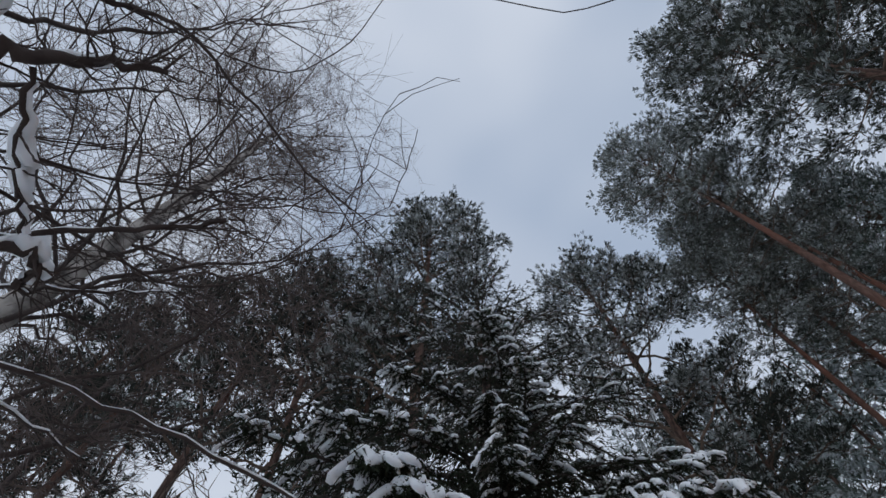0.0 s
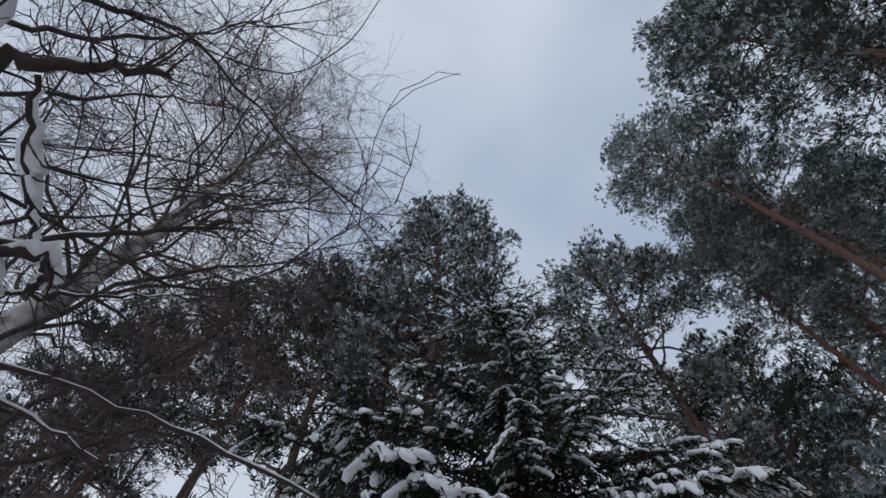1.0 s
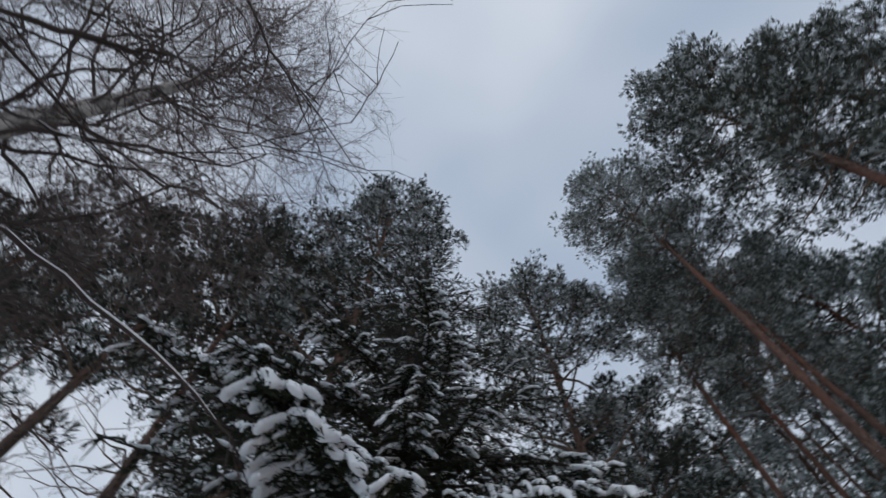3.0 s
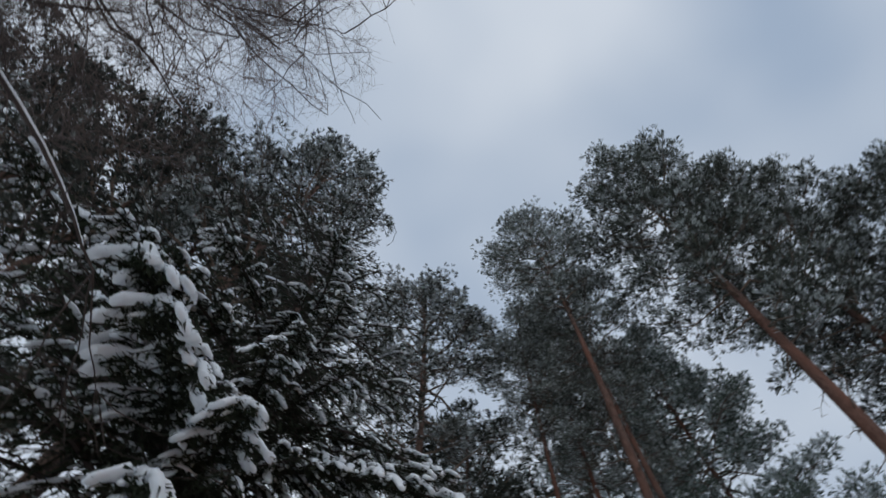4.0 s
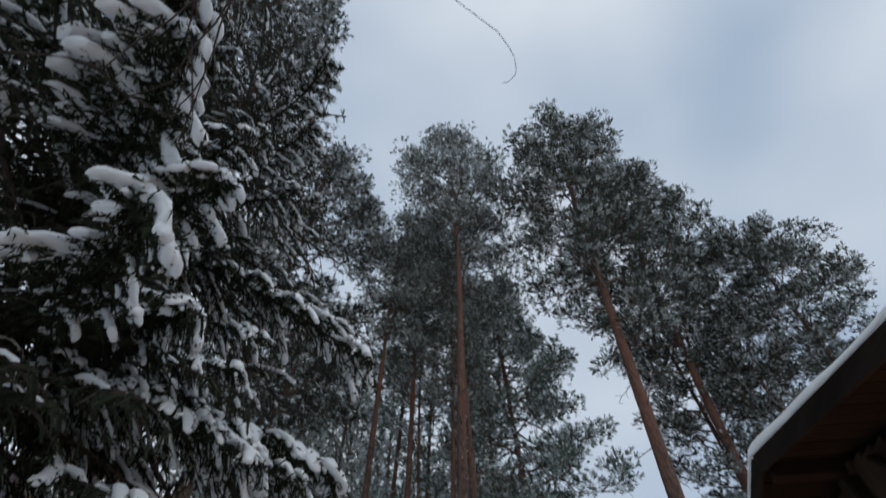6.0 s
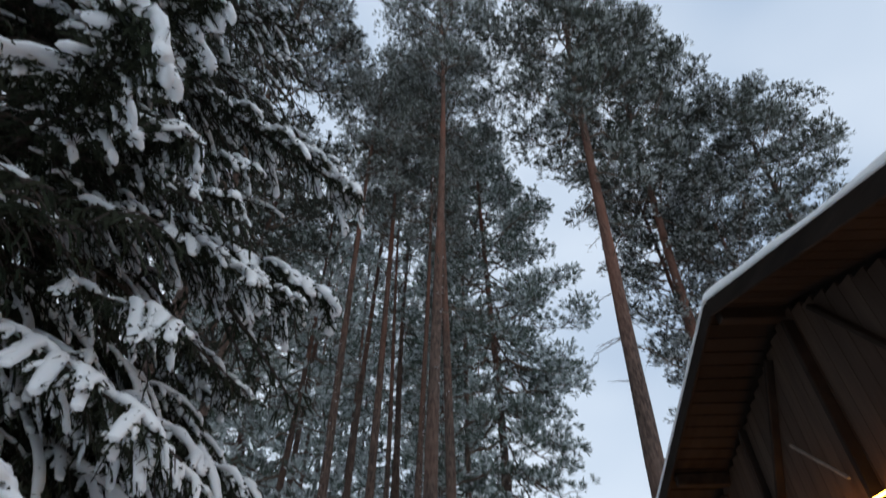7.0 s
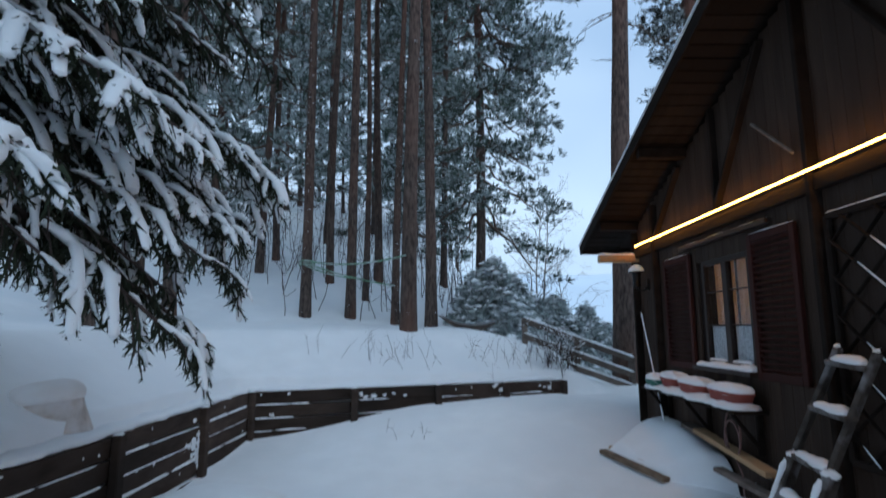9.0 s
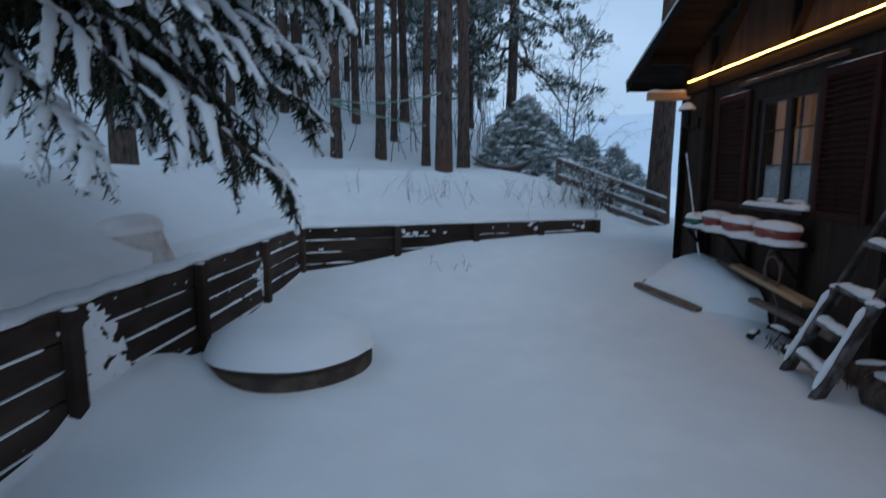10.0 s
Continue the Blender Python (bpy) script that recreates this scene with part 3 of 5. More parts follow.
        while q < ln:
            at = along(t, q / ln)
            dirn = unit(d * 0.4 + ax_t * 0.5 + flip * sd * r.uniform(0.45, 0.85) + np.array([0, 0, r.uniform(-0.45, -0.05)]))
            sl = r.uniform(0.065, 0.135) * (1.0 - 0.35 * q / ln)
            f_ = shoot(at, dirn, sl, r.uniform(-0.7, -0.25), 125)
            if loaded and r.random() < 0.72:
                rr_ = load * r.uniform(0.0125, 0.0195) * np.array([1.1, 1.15, 1.0, 0.55]) * r.uniform(0.85, 1.15, 4)
                p = along(f_, np.array([0.0, 0.35, 0.65, 0.88]))
                p[:, 2] += rr_ * 0.6 + 0.009
                cover(p, rr_, 6 if detail > 0.8 else 4, 0.75)
            if r.random() < 0.4:
                shoot(at, unit(d * 0.5 + np.array([r.normal(0, 0.35), r.normal(0, 0.35), -0.9])), r.uniform(0.05, 0.11), -0.1, 95)
            flip = -flip
            q += 0.052 / detail
        if loaded:
            us = np.linspace(r.uniform(0.0, 0.25), 1.02, 8)
            p = along(t, us)
            rad = load * r.uniform(0.021, 0.036) * np.array([0.6, 0.95, 1.1, 1.15, 1.1, 1.05, 1.0, 0.7]) * r.uniform(0.8, 1.22, 8)
            p[:, 2] += rad * 0.55 + 0.008
            p[-1] += ax_t * 0.03 + np.array([0, 0, -0.7 * rad[-1]])
            heavy = load >= 1.4        # deep snow spreads until neighbouring ridges touch
            cover(p, rad * (1.32 if heavy else 1.0), 8 if detail > 0.8 else 5, 0.48 if heavy else 0.6)
    # shoots that hang from the branch itself
    for i in range(int(length * 22 * detail)):
        shoot(along(line, r.uniform(0.02, 1.0)), unit(np.array([r.uniform(-0.1, 0.5), r.normal(0, 0.6), -0.9])), r.uniform(0.05, 0.12), 0.0, 100)
    # lumpy ridge of snow along the outer part of the branch
    u = start + r.uniform(0.0, 0.15)
    while u < 0.98:
        du = r.uniform(0.1, 0.24)
        us = np.linspace(u, min(1.01, u + du), 8)
        p = along(line, us)
        rad = load * ridge * r.uniform(0.034, 0.056) * np.array([0.5, 0.85, 1.0, 1.1, 1.05, 1.0, 0.85, 0.45]) * r.uniform(0.85, 1.18, 8) * (1 - 0.35 * us)
        p[:, 2] += rad * 0.5
        p[:, 1] += r.normal(0, 0.014, 8)
        cover(p, rad * 1.15, 9 if detail > 0.8 else 6, 0.66)
        u += du * (r.uniform(0.6, 0.9) if covered > 0.6 else r.uniform(0.9, 1.7) if covered > 0.3 else r.uniform(1.6, 3.2))
    return wood, leaf, snow


# 0 to 2 covered along their length, 3 to 5 in their outer half, 6 to 9 sparse and lightly covered, 10 and 11 thickly loaded, 12 and 13 thinly covered, 14 and 15 with merged pillows at the outer end
BRANCHES = []
for q in range(16):
    if q < 3:
        made = spruce_branch(40 + q, 2.0, 1.05 + 0.1 * q, 1.0, 0.93, 0.14)
    elif q < 6:
        made = spruce_branch(40 + q, 2.0, 0.85 + 0.1 * q, 1.0, 0.55, 0.42)
    elif q < 10:
        made = spruce_branch(40 + q, 2.0, 0.95, 0.42, 0.13, 0.58)
    elif q < 12:
        made = spruce_branch(40 + q, 2.0, 1.4, 1.0, 0.92, 0.4)
    elif q < 14:
        made = spruce_branch(40 + q, 2.0, 0.85, 1.0, 0.3, 0.52)
    else:
        made = spruce_branch(40 + q, 2.0, 1.5, 1.0, 0.93, 0.5, 1.5)
    wood, leaf, snow = made
    both = Geo()
    for gg, slot in ((wood, 0), (leaf, 1)):
        for v, f in zip(gg.v, gg.f):
            both.v.append(v)
        for f in gg.f:
            both.f.append(f + both.n)
            both.m.append(np.full(len(f), slot))
        both.n += gg.n
    BRANCHES.append((both.mesh("branch", TWIG, SPRUCE, smooth=False), snow.mesh("branch_snow", SNOW)))


def spruce(x, y, height, spread, label, seed, heroes=(), per=0.31, first=2.5):
    r = np.random.default_rng(seed)
    z0 = float(ground(x, y)) - 0.1
    tree = thing("spruce_tree", label, "tree", at=(x, y, z0))
    n = 16
    s = np.linspace(0, 1, n)
    g = Geo()
    g.add(*tube(np.stack([0.05 * np.sin(s * 6), 0.05 * np.cos(s * 5), s * height], -1), 0.15 * (1 - s) ** 0.9 * height / 11 + 0.006, 10))
    part("trunk", g.mesh("trunk", BARK), tree)

    def hang(o, tilt, az, ln, q):
        ob = part("branch", BRANCHES[q][0], tree)
        k = ln / 2.0
        ob.matrix_basis = Matrix.LocRotScale(o, Euler((r.uniform(-0.15, 0.15), tilt, az)), (k, k * r.uniform(0.85, 1.2), k * r.uniform(0.85, 1.15)))
        tagged(part("snow", BRANCHES[q][1], ob), kind="stuff")

    z, i = first, 0
    while z < height - 0.15:
        k = z / height
        ln = spread * (1 - k) ** 0.5 * (0.8 + 0.2 * min(1, k * 5)) + 0.1
        num = 5 if k < 0.85 else 4
        for j in range(num):
            az = i * 0.9 + j * 6.283 / num + r.uniform(-0.35, 0.35)
            if math.cos(az + 0.3) < -0.4 and r.random() < 0.85:
                continue
            reach = ln * r.uniform(0.6, 1.1) * (0.88 + 0.5 * abs(math.sin(az + 0.47)) * (1 - 0.5 * k))
            if math.cos(az) > 0.3:
                reach = min(reach, r.uniform(1.6, 1.95) / math.cos(az))
            snowy = k < 0.5 and math.cos(az + 0.3) > -0.1 and r.random() < 0.2
            hang((0, 0, z + r.uniform(-0.1, 0.1)), radians(16) - k * radians(46) + r.uniform(-0.12, 0.12), az, reach, int(r.integers(3, 6) if snowy else r.integers(6, 10)))
        z += per * (1 - 0.4 * k)
        i += 1
    inner = [(r.uniform(-3.8, -3.1), r.uniform(3.1, 4.9), r.uniform(1.7, 5.2), int(r.choice((4, 6, 7, 8, 9, 9))), r.uniform(0.5, 1.0)) for _ in range(28)]
    inner += [(r.uniform(-3.4, -2.95), r.uniform(2.7, 4.1), r.uniform(1.6, 2.4), int(r.integers(12, 14)), r.uniform(0.7, 1.1)) for _ in range(10)]
    inner += [(r.uniform(-3.4, -2.95), r.uniform(0.5, 3.1), r.uniform(2.6, 6.0), int(r.integers(6, 10)), r.uniform(0.4, 0.9)) for _ in range(15)]
    inner += [(r.uniform(-4.3, -3.1), r.uniform(-0.7, 0.9), r.uniform(2.8, 6.6), int(r.integers(6, 10)), r.uniform(0.3, 0.7)) for _ in range(26)]
    for tx, ty, tz, q, drop in list(heroes) + inner:
        dx, dy = tx - x, ty - y
        flat = math.hypot(dx, dy)
        ln = math.hypot(flat, drop) * 0.94
        hang((0, 0, tz - z0 + drop), math.atan2(drop - 0.29 * ln, flat), math.atan2(dy, dx), ln, q)
    return tree


big_spruce = spruce(-4.35, 2.2, 11.8, 2.75, "big dark spruce with drooping branches loaded with snow", 5,
                    heroes=((-3.0, -0.6, 5.5, 12, 0.6), (-2.52, 0.42, 4.38, 14, 0.5), (-2.7, 0.92, 4.8, 4, 0.5), (-2.6, 0.1, 4.5, 15, 0.5), (-2.05, 3.0, 4.95, 1, 0.5), (-2.6, 3.7, 5.7, 4, 0.6), (-2.75, 2.9, 5.5, 3, 0.6),
                            (-2.6, 1.47, 5.4, 5, 0.7), (-2.86, 1.43, 5.97, 2, 0.6), (-3.18, 0.41, 6.72, 4, 0.6), (-3.3, 1.6, 6.9, 1, 0.5), (-2.38, 1.14, 6.95, 3, 0.4), (-2.44, 0.87, 3.47, 15, 0.45), (-2.62, 1.07, 4.35, 14, 0.45),
                            (-2.66, 1.62, 3.88, 15, 0.5), (-2.6, 2.25, 4.0, 3, 0.5), (-2.22, 3.25, 3.9, 10, 0.55), (-2.3, 2.9, 3.75, 2, 0.5), (-2.45, 2.55, 3.6, 1, 0.5), (-2.38, 3.6, 2.62, 1, 0.6), (-2.5, 3.36, 2.2, 2, 0.8), (-2.6, 3.0, 2.5, 0, 0.7),
                            (-2.5, 1.6, 2.12, 10, 0.6), (-2.5, 2.1, 2.55, 1, 0.7), (-2.55, 2.35, 3.05, 4, 0.6), (-2.6, 3.15, 1.55, 12, 1.2), (-2.72, 3.4, 1.5, 13, 1.2), (-2.67, 3.9, 2.3, 3, 0.8), (-2.9, 2.6, 1.8, 12, 1.1), (-3.15, 2.23, 1.65, 3, 0.9),
                            (-2.8, 3.7, 3.4, 2, 0.7), (-2.85, 2.9, 2.6, 5, 0.8), (-3.1, 4.2, 2.9, 0, 0.7), (-2.6, 1.7, 2.9, 6, 0.7), (-2.75, 3.15, 1.75, 7, 1.1), (-2.95, 2.85, 1.75, 8, 1.0), (-2.66, 3.5, 1.85, 12, 1.0), (-2.9, 3.4, 1.95, 9, 1.0)))


# ---- cabin ----
CX = 1.37            # outer face of the gable wall
CY0, CY1 = 0.35, 7.74
APEX_Y, APEX_Z = 4.1, 4.45
LOW_Y, LOW_Z = 8.6, 2.93
OVER = 0.58          # how far the roof stands out before the gable
PITCH = (APEX_Z - LOW_Z) / (LOW_Y - APEX_Y)
LOW_Y2 = 2 * APEX_Y - LOW_Y
cabin = thing("cabin", "dark brown timber cabin with a snow-covered gable roof", "cabin")


def roof_z(y):
    return APEX_Z - abs(y - APEX_Y) * PITCH


WIN = (5.0, 5.9, 1.27, 2.34)
# gable wall of upright boards, with the window opening left free
yy = CY0
while yy < CY1 - 0.02:
    w = min(0.145, CY1 - yy)
    spans = [(-0.3, roof_z(yy + w / 2) - 0.14)]
    if yy + w > WIN[0] and yy < WIN[1]:
        spans = [(-0.3, WIN[2]), (WIN[3], roof_z(yy + w / 2) - 0.14)]
    for lo, hi in spans:
        g = Geo()
        g.add(*box(CX, CX + 0.03, yy + 0.0015, yy + w - 0.0015, lo, hi))
        part("wall_board", bevelled(g.mesh("wall_board", WALLWOOD, smooth=False), 0.002, 1), cabin)
    yy += 0.145
g = Geo()
for q in (box(CX + 0.032, CX + 0.14, CY0, WIN[0], -0.3, 2.75), box(CX + 0.032, CX + 0.14, WIN[1], CY1, -0.3, 2.75), box(CX + 0.032, CX + 0.14, WIN[0], WIN[1], -0.3, WIN[2]),
          box(CX + 0.032, CX + 0.14, WIN[0], WIN[1], WIN[3], 2.75)):
    g.add(*q)
v = [(CX + 0.032, CY0, 2.75), (CX + 0.032, CY1, 2.75), (CX + 0.032, APEX_Y, roof_z(APEX_Y) - 0.16), (CX + 0.14, CY0, 2.75), (CX + 0.14, CY1, 2.75), (CX + 0.14, APEX_Y, roof_z(APEX_Y) - 0.16)]
g.add(v, [(0, 1, 2), (3, 5, 4)])
for q in (box(CX + 0.14, CX + 6.5, CY1 - 0.14, CY1, -0.3, 2.75), box(CX + 0.14, CX + 6.5, CY0, CY0 + 0.14, -0.3, 2.75), box(CX + 6.4, CX + 6.5, CY0, CY1, -0.3, 3.6)):
    g.add(*q)
part("wall_core", g.mesh("wall_core", DARKWOOD, smooth=False), cabin)

# roof decks, barge boards, soffit boards, snow
X0, X1 = CX - OVER, CX + 7.2
for lo, hi, name in ((APEX_Y, LOW_Y, "roof"), (LOW_Y2, APEX_Y, "roof")):
    g = Geo()
    za, zb = roof_z(lo), roof_z(hi)
    v = [(x, y, z + dz) for x in (X0 + 0.03, X1) for y, z in ((lo, za), (hi, zb)) for dz in (-0.05, 0.0)]
    g.add(v, [(0, 1, 3, 2), (4, 6, 7, 5), (0, 4, 5, 1), (2, 3, 7, 6), (0, 2, 6, 4), (1, 5, 7, 3)])
    part(name, g.mesh(name, DARKWOOD, smooth=False), cabin)
    timber("barge_board", (X0, lo, za - 0.06), (X0, hi, zb - 0.06), 0.028, 0.16, DARKWOOD, cabin)
    # soffit boards between barge board and wall
    n = 30
    for i in range(n):
        y0 = lo + (hi - lo) * (i + 0.015) / n
        y1 = lo + (hi - lo) * (i + 0.985) / n
        g = Geo()
        g.add(*beam((X0 + 0.02, (y0 + y1) / 2, roof_z((y0 + y1) / 2) - 0.068 - 0.0015 * (i % 2)), (CX + 0.01, (y0 + y1) / 2, roof_z((y0 + y1) / 2) - 0.068 - 0.0015 * (i % 2)), abs(y1 - y0), 0.022,
                      up=(0, PITCH if lo == APEX_Y else -PITCH, 1)))
        part("soffit_board", bevelled(g.mesh("soffit_board", DARKWOOD, smooth=False), 0.004, 1), cabin)
for yy in (CY1 - 0.05, 6.1, APEX_Y, 2.1):
    timber("purlin", (X0 + 0.05, yy, roof_z(yy) - 0.15), (CX + 0.2, yy, roof_z(yy) - 0.15), 0.1, 0.12, DARKWOOD, cabin)
timber("eave_beam", (X0 + 0.02, CY1 - 0.02, 2.62), (CX + 3.0, CY1 - 0.02, 2.62), 0.1, 0.1, PALEWOOD, cabin, "pale wooden eave beam")
timber("eave_board", (X0 + 0.0, LOW_Y - 0.02, LOW_Z - 0.05), (X1, LOW_Y - 0.02, LOW_Z - 0.05), 0.03, 0.14, DARKWOOD, cabin)


def roof_snow(lo, hi):
    n, m = 60, 40
    ys = np.linspace(lo, hi, n)
    xs = X0 - 0.03 + (X1 + 0.05 - X0) * np.linspace(0, 1, m) ** 2
    Yg, Xg = np.meshgrid(ys, xs, indexing="ij")
    th = 0.13 + 0.03 * wave(Xg, Yg, 1.7, 2) + 0.012 * wave(Xg, Yg, 6, 4)
    edge = np.minimum(np.minimum(Xg - X0 + 0.03, (hi - Yg) if hi > APEX_Y + 1 else 9), (Yg - lo) if lo < APEX_Y - 1 else 9)
    th = th * np.sqrt(np.clip(edge / 0.09, 0.02, 1))
    top = np.stack([Xg, Yg, APEX_Z - np.abs(Yg - APEX_Y) * PITCH + 0.004 + th], -1).reshape(-1, 3)
    bot = np.stack([Xg, Yg, APEX_Z - np.abs(Yg - APEX_Y) * PITCH + 0.003 + 0 * th], -1).reshape(-1, 3)
    g = Geo()
    i, j = np.meshgrid(np.arange(n - 1), np.arange(m - 1), indexing="ij")
    a = i * m + j
    q = np.stack([a, a + 1, a + m + 1, a + m], -1).reshape(-1, 4)
    g.add(top, q[:, ::-1])
    g.add(bot, q)
    rim = [k * m for k in range(n)]
    g.add(np.concatenate([top[rim], bot[rim]]), [(k, k + 1, n + k + 1, n + k) for k in range(n - 1)])
    return g.mesh("roof_snow", SNOW)


part("roof_snow", roof_snow(APEX_Y, LOW_Y), cabin, "thick even snow on the roof")
part("roof_snow", roof_snow(LOW_Y2, APEX_Y), cabin, "thick even snow on the roof")

# window
y0, y1, z0, z1 = WIN
window = part("window", None, cabin, "two-leaf window with dark frame and lace curtains behind")
FRAME = material("dark_window_paint", (0.03, 0.02, 0.016), 0.5, vary=0.2, scale=12, bump=0.2)


def bar(name, y_a, y_b, z_a, z_b, x_a, x_b, mat, parent, label=""):
    g = Geo()
    g.add(*box(x_a, x_b, y_a, y_b, z_a, z_b))
    return part(name, bevelled(g.mesh(name, mat, smooth=False), 0.004, 1), parent, label)


mid = (y0 + y1) / 2
for a_, b_, c_, d_ in ((y0, y0 + 0.05, z0, z1), (y1 - 0.05, y1, z0, z1), (y0 + 0.05, y1 - 0.05, z0, z0 + 0.05), (y0 + 0.05, y1 - 0.05, z1 - 0.05, z1), (mid - 0.045, mid + 0.045, z0 + 0.05, z1 - 0.05)):
    bar("frame", a_, b_, c_, d_, CX + 0.0, CX + 0.06, FRAME, window)
for lo, hi in ((y0 + 0.05, mid - 0.045), (mid + 0.045, y1 - 0.05)):
    for zz in (z0 + 0.4, z0 + 0.74):
        bar("glazing_bar", lo, hi, zz - 0.008, zz + 0.008, CX + 0.02, CX + 0.04, FRAME, window)
GLASS = bpy.data.materials.new("window_glass")
GLASS.use_nodes = True
b = GLASS.node_tree.nodes["Principled BSDF"]
b.inputs["Base Color"].default_value = (0.95, 0.97, 0.97, 1)
b.inputs["Roughness"].default_value = 0.03
b.inputs["Transmission Weight"].default_value = 1.0
b.inputs["IOR"].default_value = 1.45
for lo, hi in ((y0 + 0.05, mid - 0.045), (mid + 0.045, y1 - 0.05)):
    g = Geo()
    g.add(*box(CX + 0.028, CX + 0.032, lo, hi, z0 + 0.05, z1 - 0.05))
    pane = part("pane", g.mesh("pane", GLASS, smooth=False), window)
    pane.visible_shadow = False
bar("sill", y0 - 0.08, y1 + 0.1, z0 - 0.05, z0 - 0.01, CX - 0.12, CX - 0.001, FRAME, window)
bar("head_board", y0 - 0.4, y1 + 0.37, z1 + 0.17, z1 + 0.215, CX - 0.07, CX - 0.002, FRAME, window)


def snow_strip(name, a_, b_, width, height, parent, seed=0, label=""):
    """A soft uneven ridge of snow lying from a_ to b_."""
    r = np.random.default_rng(seed)
    n = max(5, int((Vector(b_) - Vector(a_)).length / 0.05))
    t = np.linspace(0, 1, n)[:, None]
    p = np.array(a_) * (1 - t) + np.array(b_) * t
    rad = np.full(n, 1.0) * (1 + 0.15 * np.sin(np.linspace(0, n * 0.6, n) + seed)) * r.uniform(0.88, 1.12, n)
    rad[0] *= 0.5
    rad[-1] *= 0.5
    v, f = tube(p, rad, 10)
    c = np.repeat(p, 10, axis=0)
    d = v - c
    up = d[:, 2:3]
    flat = d - up * np.array([0, 0, 1.0])
    v = c + flat * width / 2 + np.array([0, 0, 1.0]) * np.where(up > 0, up * height, up * 0.004)
    g = Geo()
    g.add(v, f)
    g.add(v, [list(range(10))[::-1], list(range((n - 1) * 10, n * 10))])
    me = g.mesh(name, SNOW)
    return part(name, me, parent, label) if parent else me


snow_strip("snow", (CX - 0.06, y0 - 0.06, z0 - 0.008), (CX - 0.06, y1 + 0.08, z0 - 0.008), 0.11, 0.05, window, 1)
snow_strip("snow", (CX + 0.0, y0 + 0.07, z0 + 0.05), (CX + 0.0, mid - 0.06, z0 + 0.05), 0.05, 0.03, window, 2)
snow_strip("snow", (CX + 0.0, mid + 0.06, z0 + 0.05), (CX + 0.0, y1 - 0.07, z0 + 0.05), 0.05, 0.03, window, 3)
snow_strip("snow", (CX - 0.036, y0 - 0.38, z1 + 0.217), (CX - 0.036, y1 + 0.35, z1 + 0.217), 0.03, 0.008, window, 4)

snow_strip("snow", (CX - 0.56, CY1 - 0.02, 2.67), (CX - 0.02, CY1 - 0.02, 2.67), 0.09, 0.04, cabin, 71)

# lace curtains and the lit room behind the panes
CURTAIN = material("lace_curtain", (0.55, 0.4, 0.28), 0.9, vary=0.35, scale=26, bump=0.4, bump_scale=120, stretch=(1, 1, 0.3), second=(0.26, 0.13, 0.08), second_scale=5)
nt = CURTAIN.node_tree
tr = nt.nodes.new("ShaderNodeBsdfTranslucent")
tr.inputs["Color"].default_value = (0.85, 0.7, 0.5, 1)
ms = nt.nodes.new("ShaderNodeMixShader")
ms.inputs["Fac"].default_value = 0.6
nt.links.new(nt.nodes["Principled BSDF"].outputs[0], ms.inputs[1])
nt.links.new(tr.outputs[0], ms.inputs[2])
nt.links.new(ms.outputs[0], nt.nodes["Material Output"].inputs["Surface"])
for lo, hi, off in ((y0 + 0.03, mid - 0.02, 0.0), (mid + 0.02, y1 - 0.03, 1.0)):
    ys = np.linspace(lo, hi - 0.045, 60)
    xs = CX + 0.11 + 0.016 * np.sin((ys - lo) * 90 + off) + 0.006 * np.sin((ys - lo) * 37)
    zs = np.linspace(z0 + 0.03, z1 + 0.02, 8)
    v = np.array([(x, y, z) for z in zs for x, y in zip(xs, ys)] + [(x + 0.002, y, z) for z in zs for x, y in zip(xs, ys)])
    f = [(k * 60 + j, k * 60 + j + 1, (k + 1) * 60 + j + 1, (k + 1) * 60 + j) for k in range(7) for j in range(59)]
    g = Geo()
    g.add(v, f + [tuple(q + 480 for q in reversed(t)) for t in f])
    single("curtain", g.mesh("curtain", CURTAIN), "pleated pale lace curtain behind the window pane", "curtain")
# short white curtains across the lower third, tinted for the panes' bluish reflection
LACE = material("lace_with_blue_reflection", (0.5, 0.53, 0.57), 0.9, vary=0.2, scale=40, bump=0.4, bump_scale=150, second=(0.34, 0.36, 0.4), second_scale=25)
for lo, hi in ((y0 + 0.03, mid - 0.03), (mid + 0.03, y1 - 0.03)):
    ys = np.linspace(lo, hi, 60)
    xs = CX + 0.075 + 0.009 * np.sin((ys - lo) * 110 + lo)
    v = np.array([(x + dx, y, z) for dx in (0.0, 0.002) for z in (z0 + 0.03, z0 + 0.2, z0 + 0.4) for x, y in zip(xs, ys)])
    f = [(k * 60 + j, k * 60 + j + 1, (k + 1) * 60 + j + 1, (k + 1) * 60 + j) for k in range(2) for j in range(59)]
    g = Geo()
    g.add(v, f + [tuple(q + 180 for q in reversed(t)) for t in f])
    single("curtain", g.mesh("curtain", LACE), "short white lace curtain across the lower window, bluish reflection in its colour", "curtain")
g = Geo()
for q in (box(CX + 0.15, CX + 3.0, CY0 + 0.2, CY1 - 0.2, 0.4, 0.45), box(CX + 0.15, CX + 3.0, CY0 + 0.2, CY1 - 0.2, 2.6, 2.65), box(CX + 2.95, CX + 3.0, CY0 + 0.2, CY1 - 0.2, 0.45, 2.6)):
    g.add(*q)
part("room_lining", g.mesh("room_lining", PALEWOOD, smooth=False), cabin, "pale wooden boards of the lit room")
g = Geo()
th = np.linspace(0.05, np.pi - 0.05, 9)
ph = np.linspace(0, 2 * np.pi, 14, endpoint=False)
v = np.array([(0.11 * math.sin(q) * math.cos(w), 0.11 * math.sin(q) * math.sin(w), 0.11 * math.cos(q)) for q in th for w in ph])
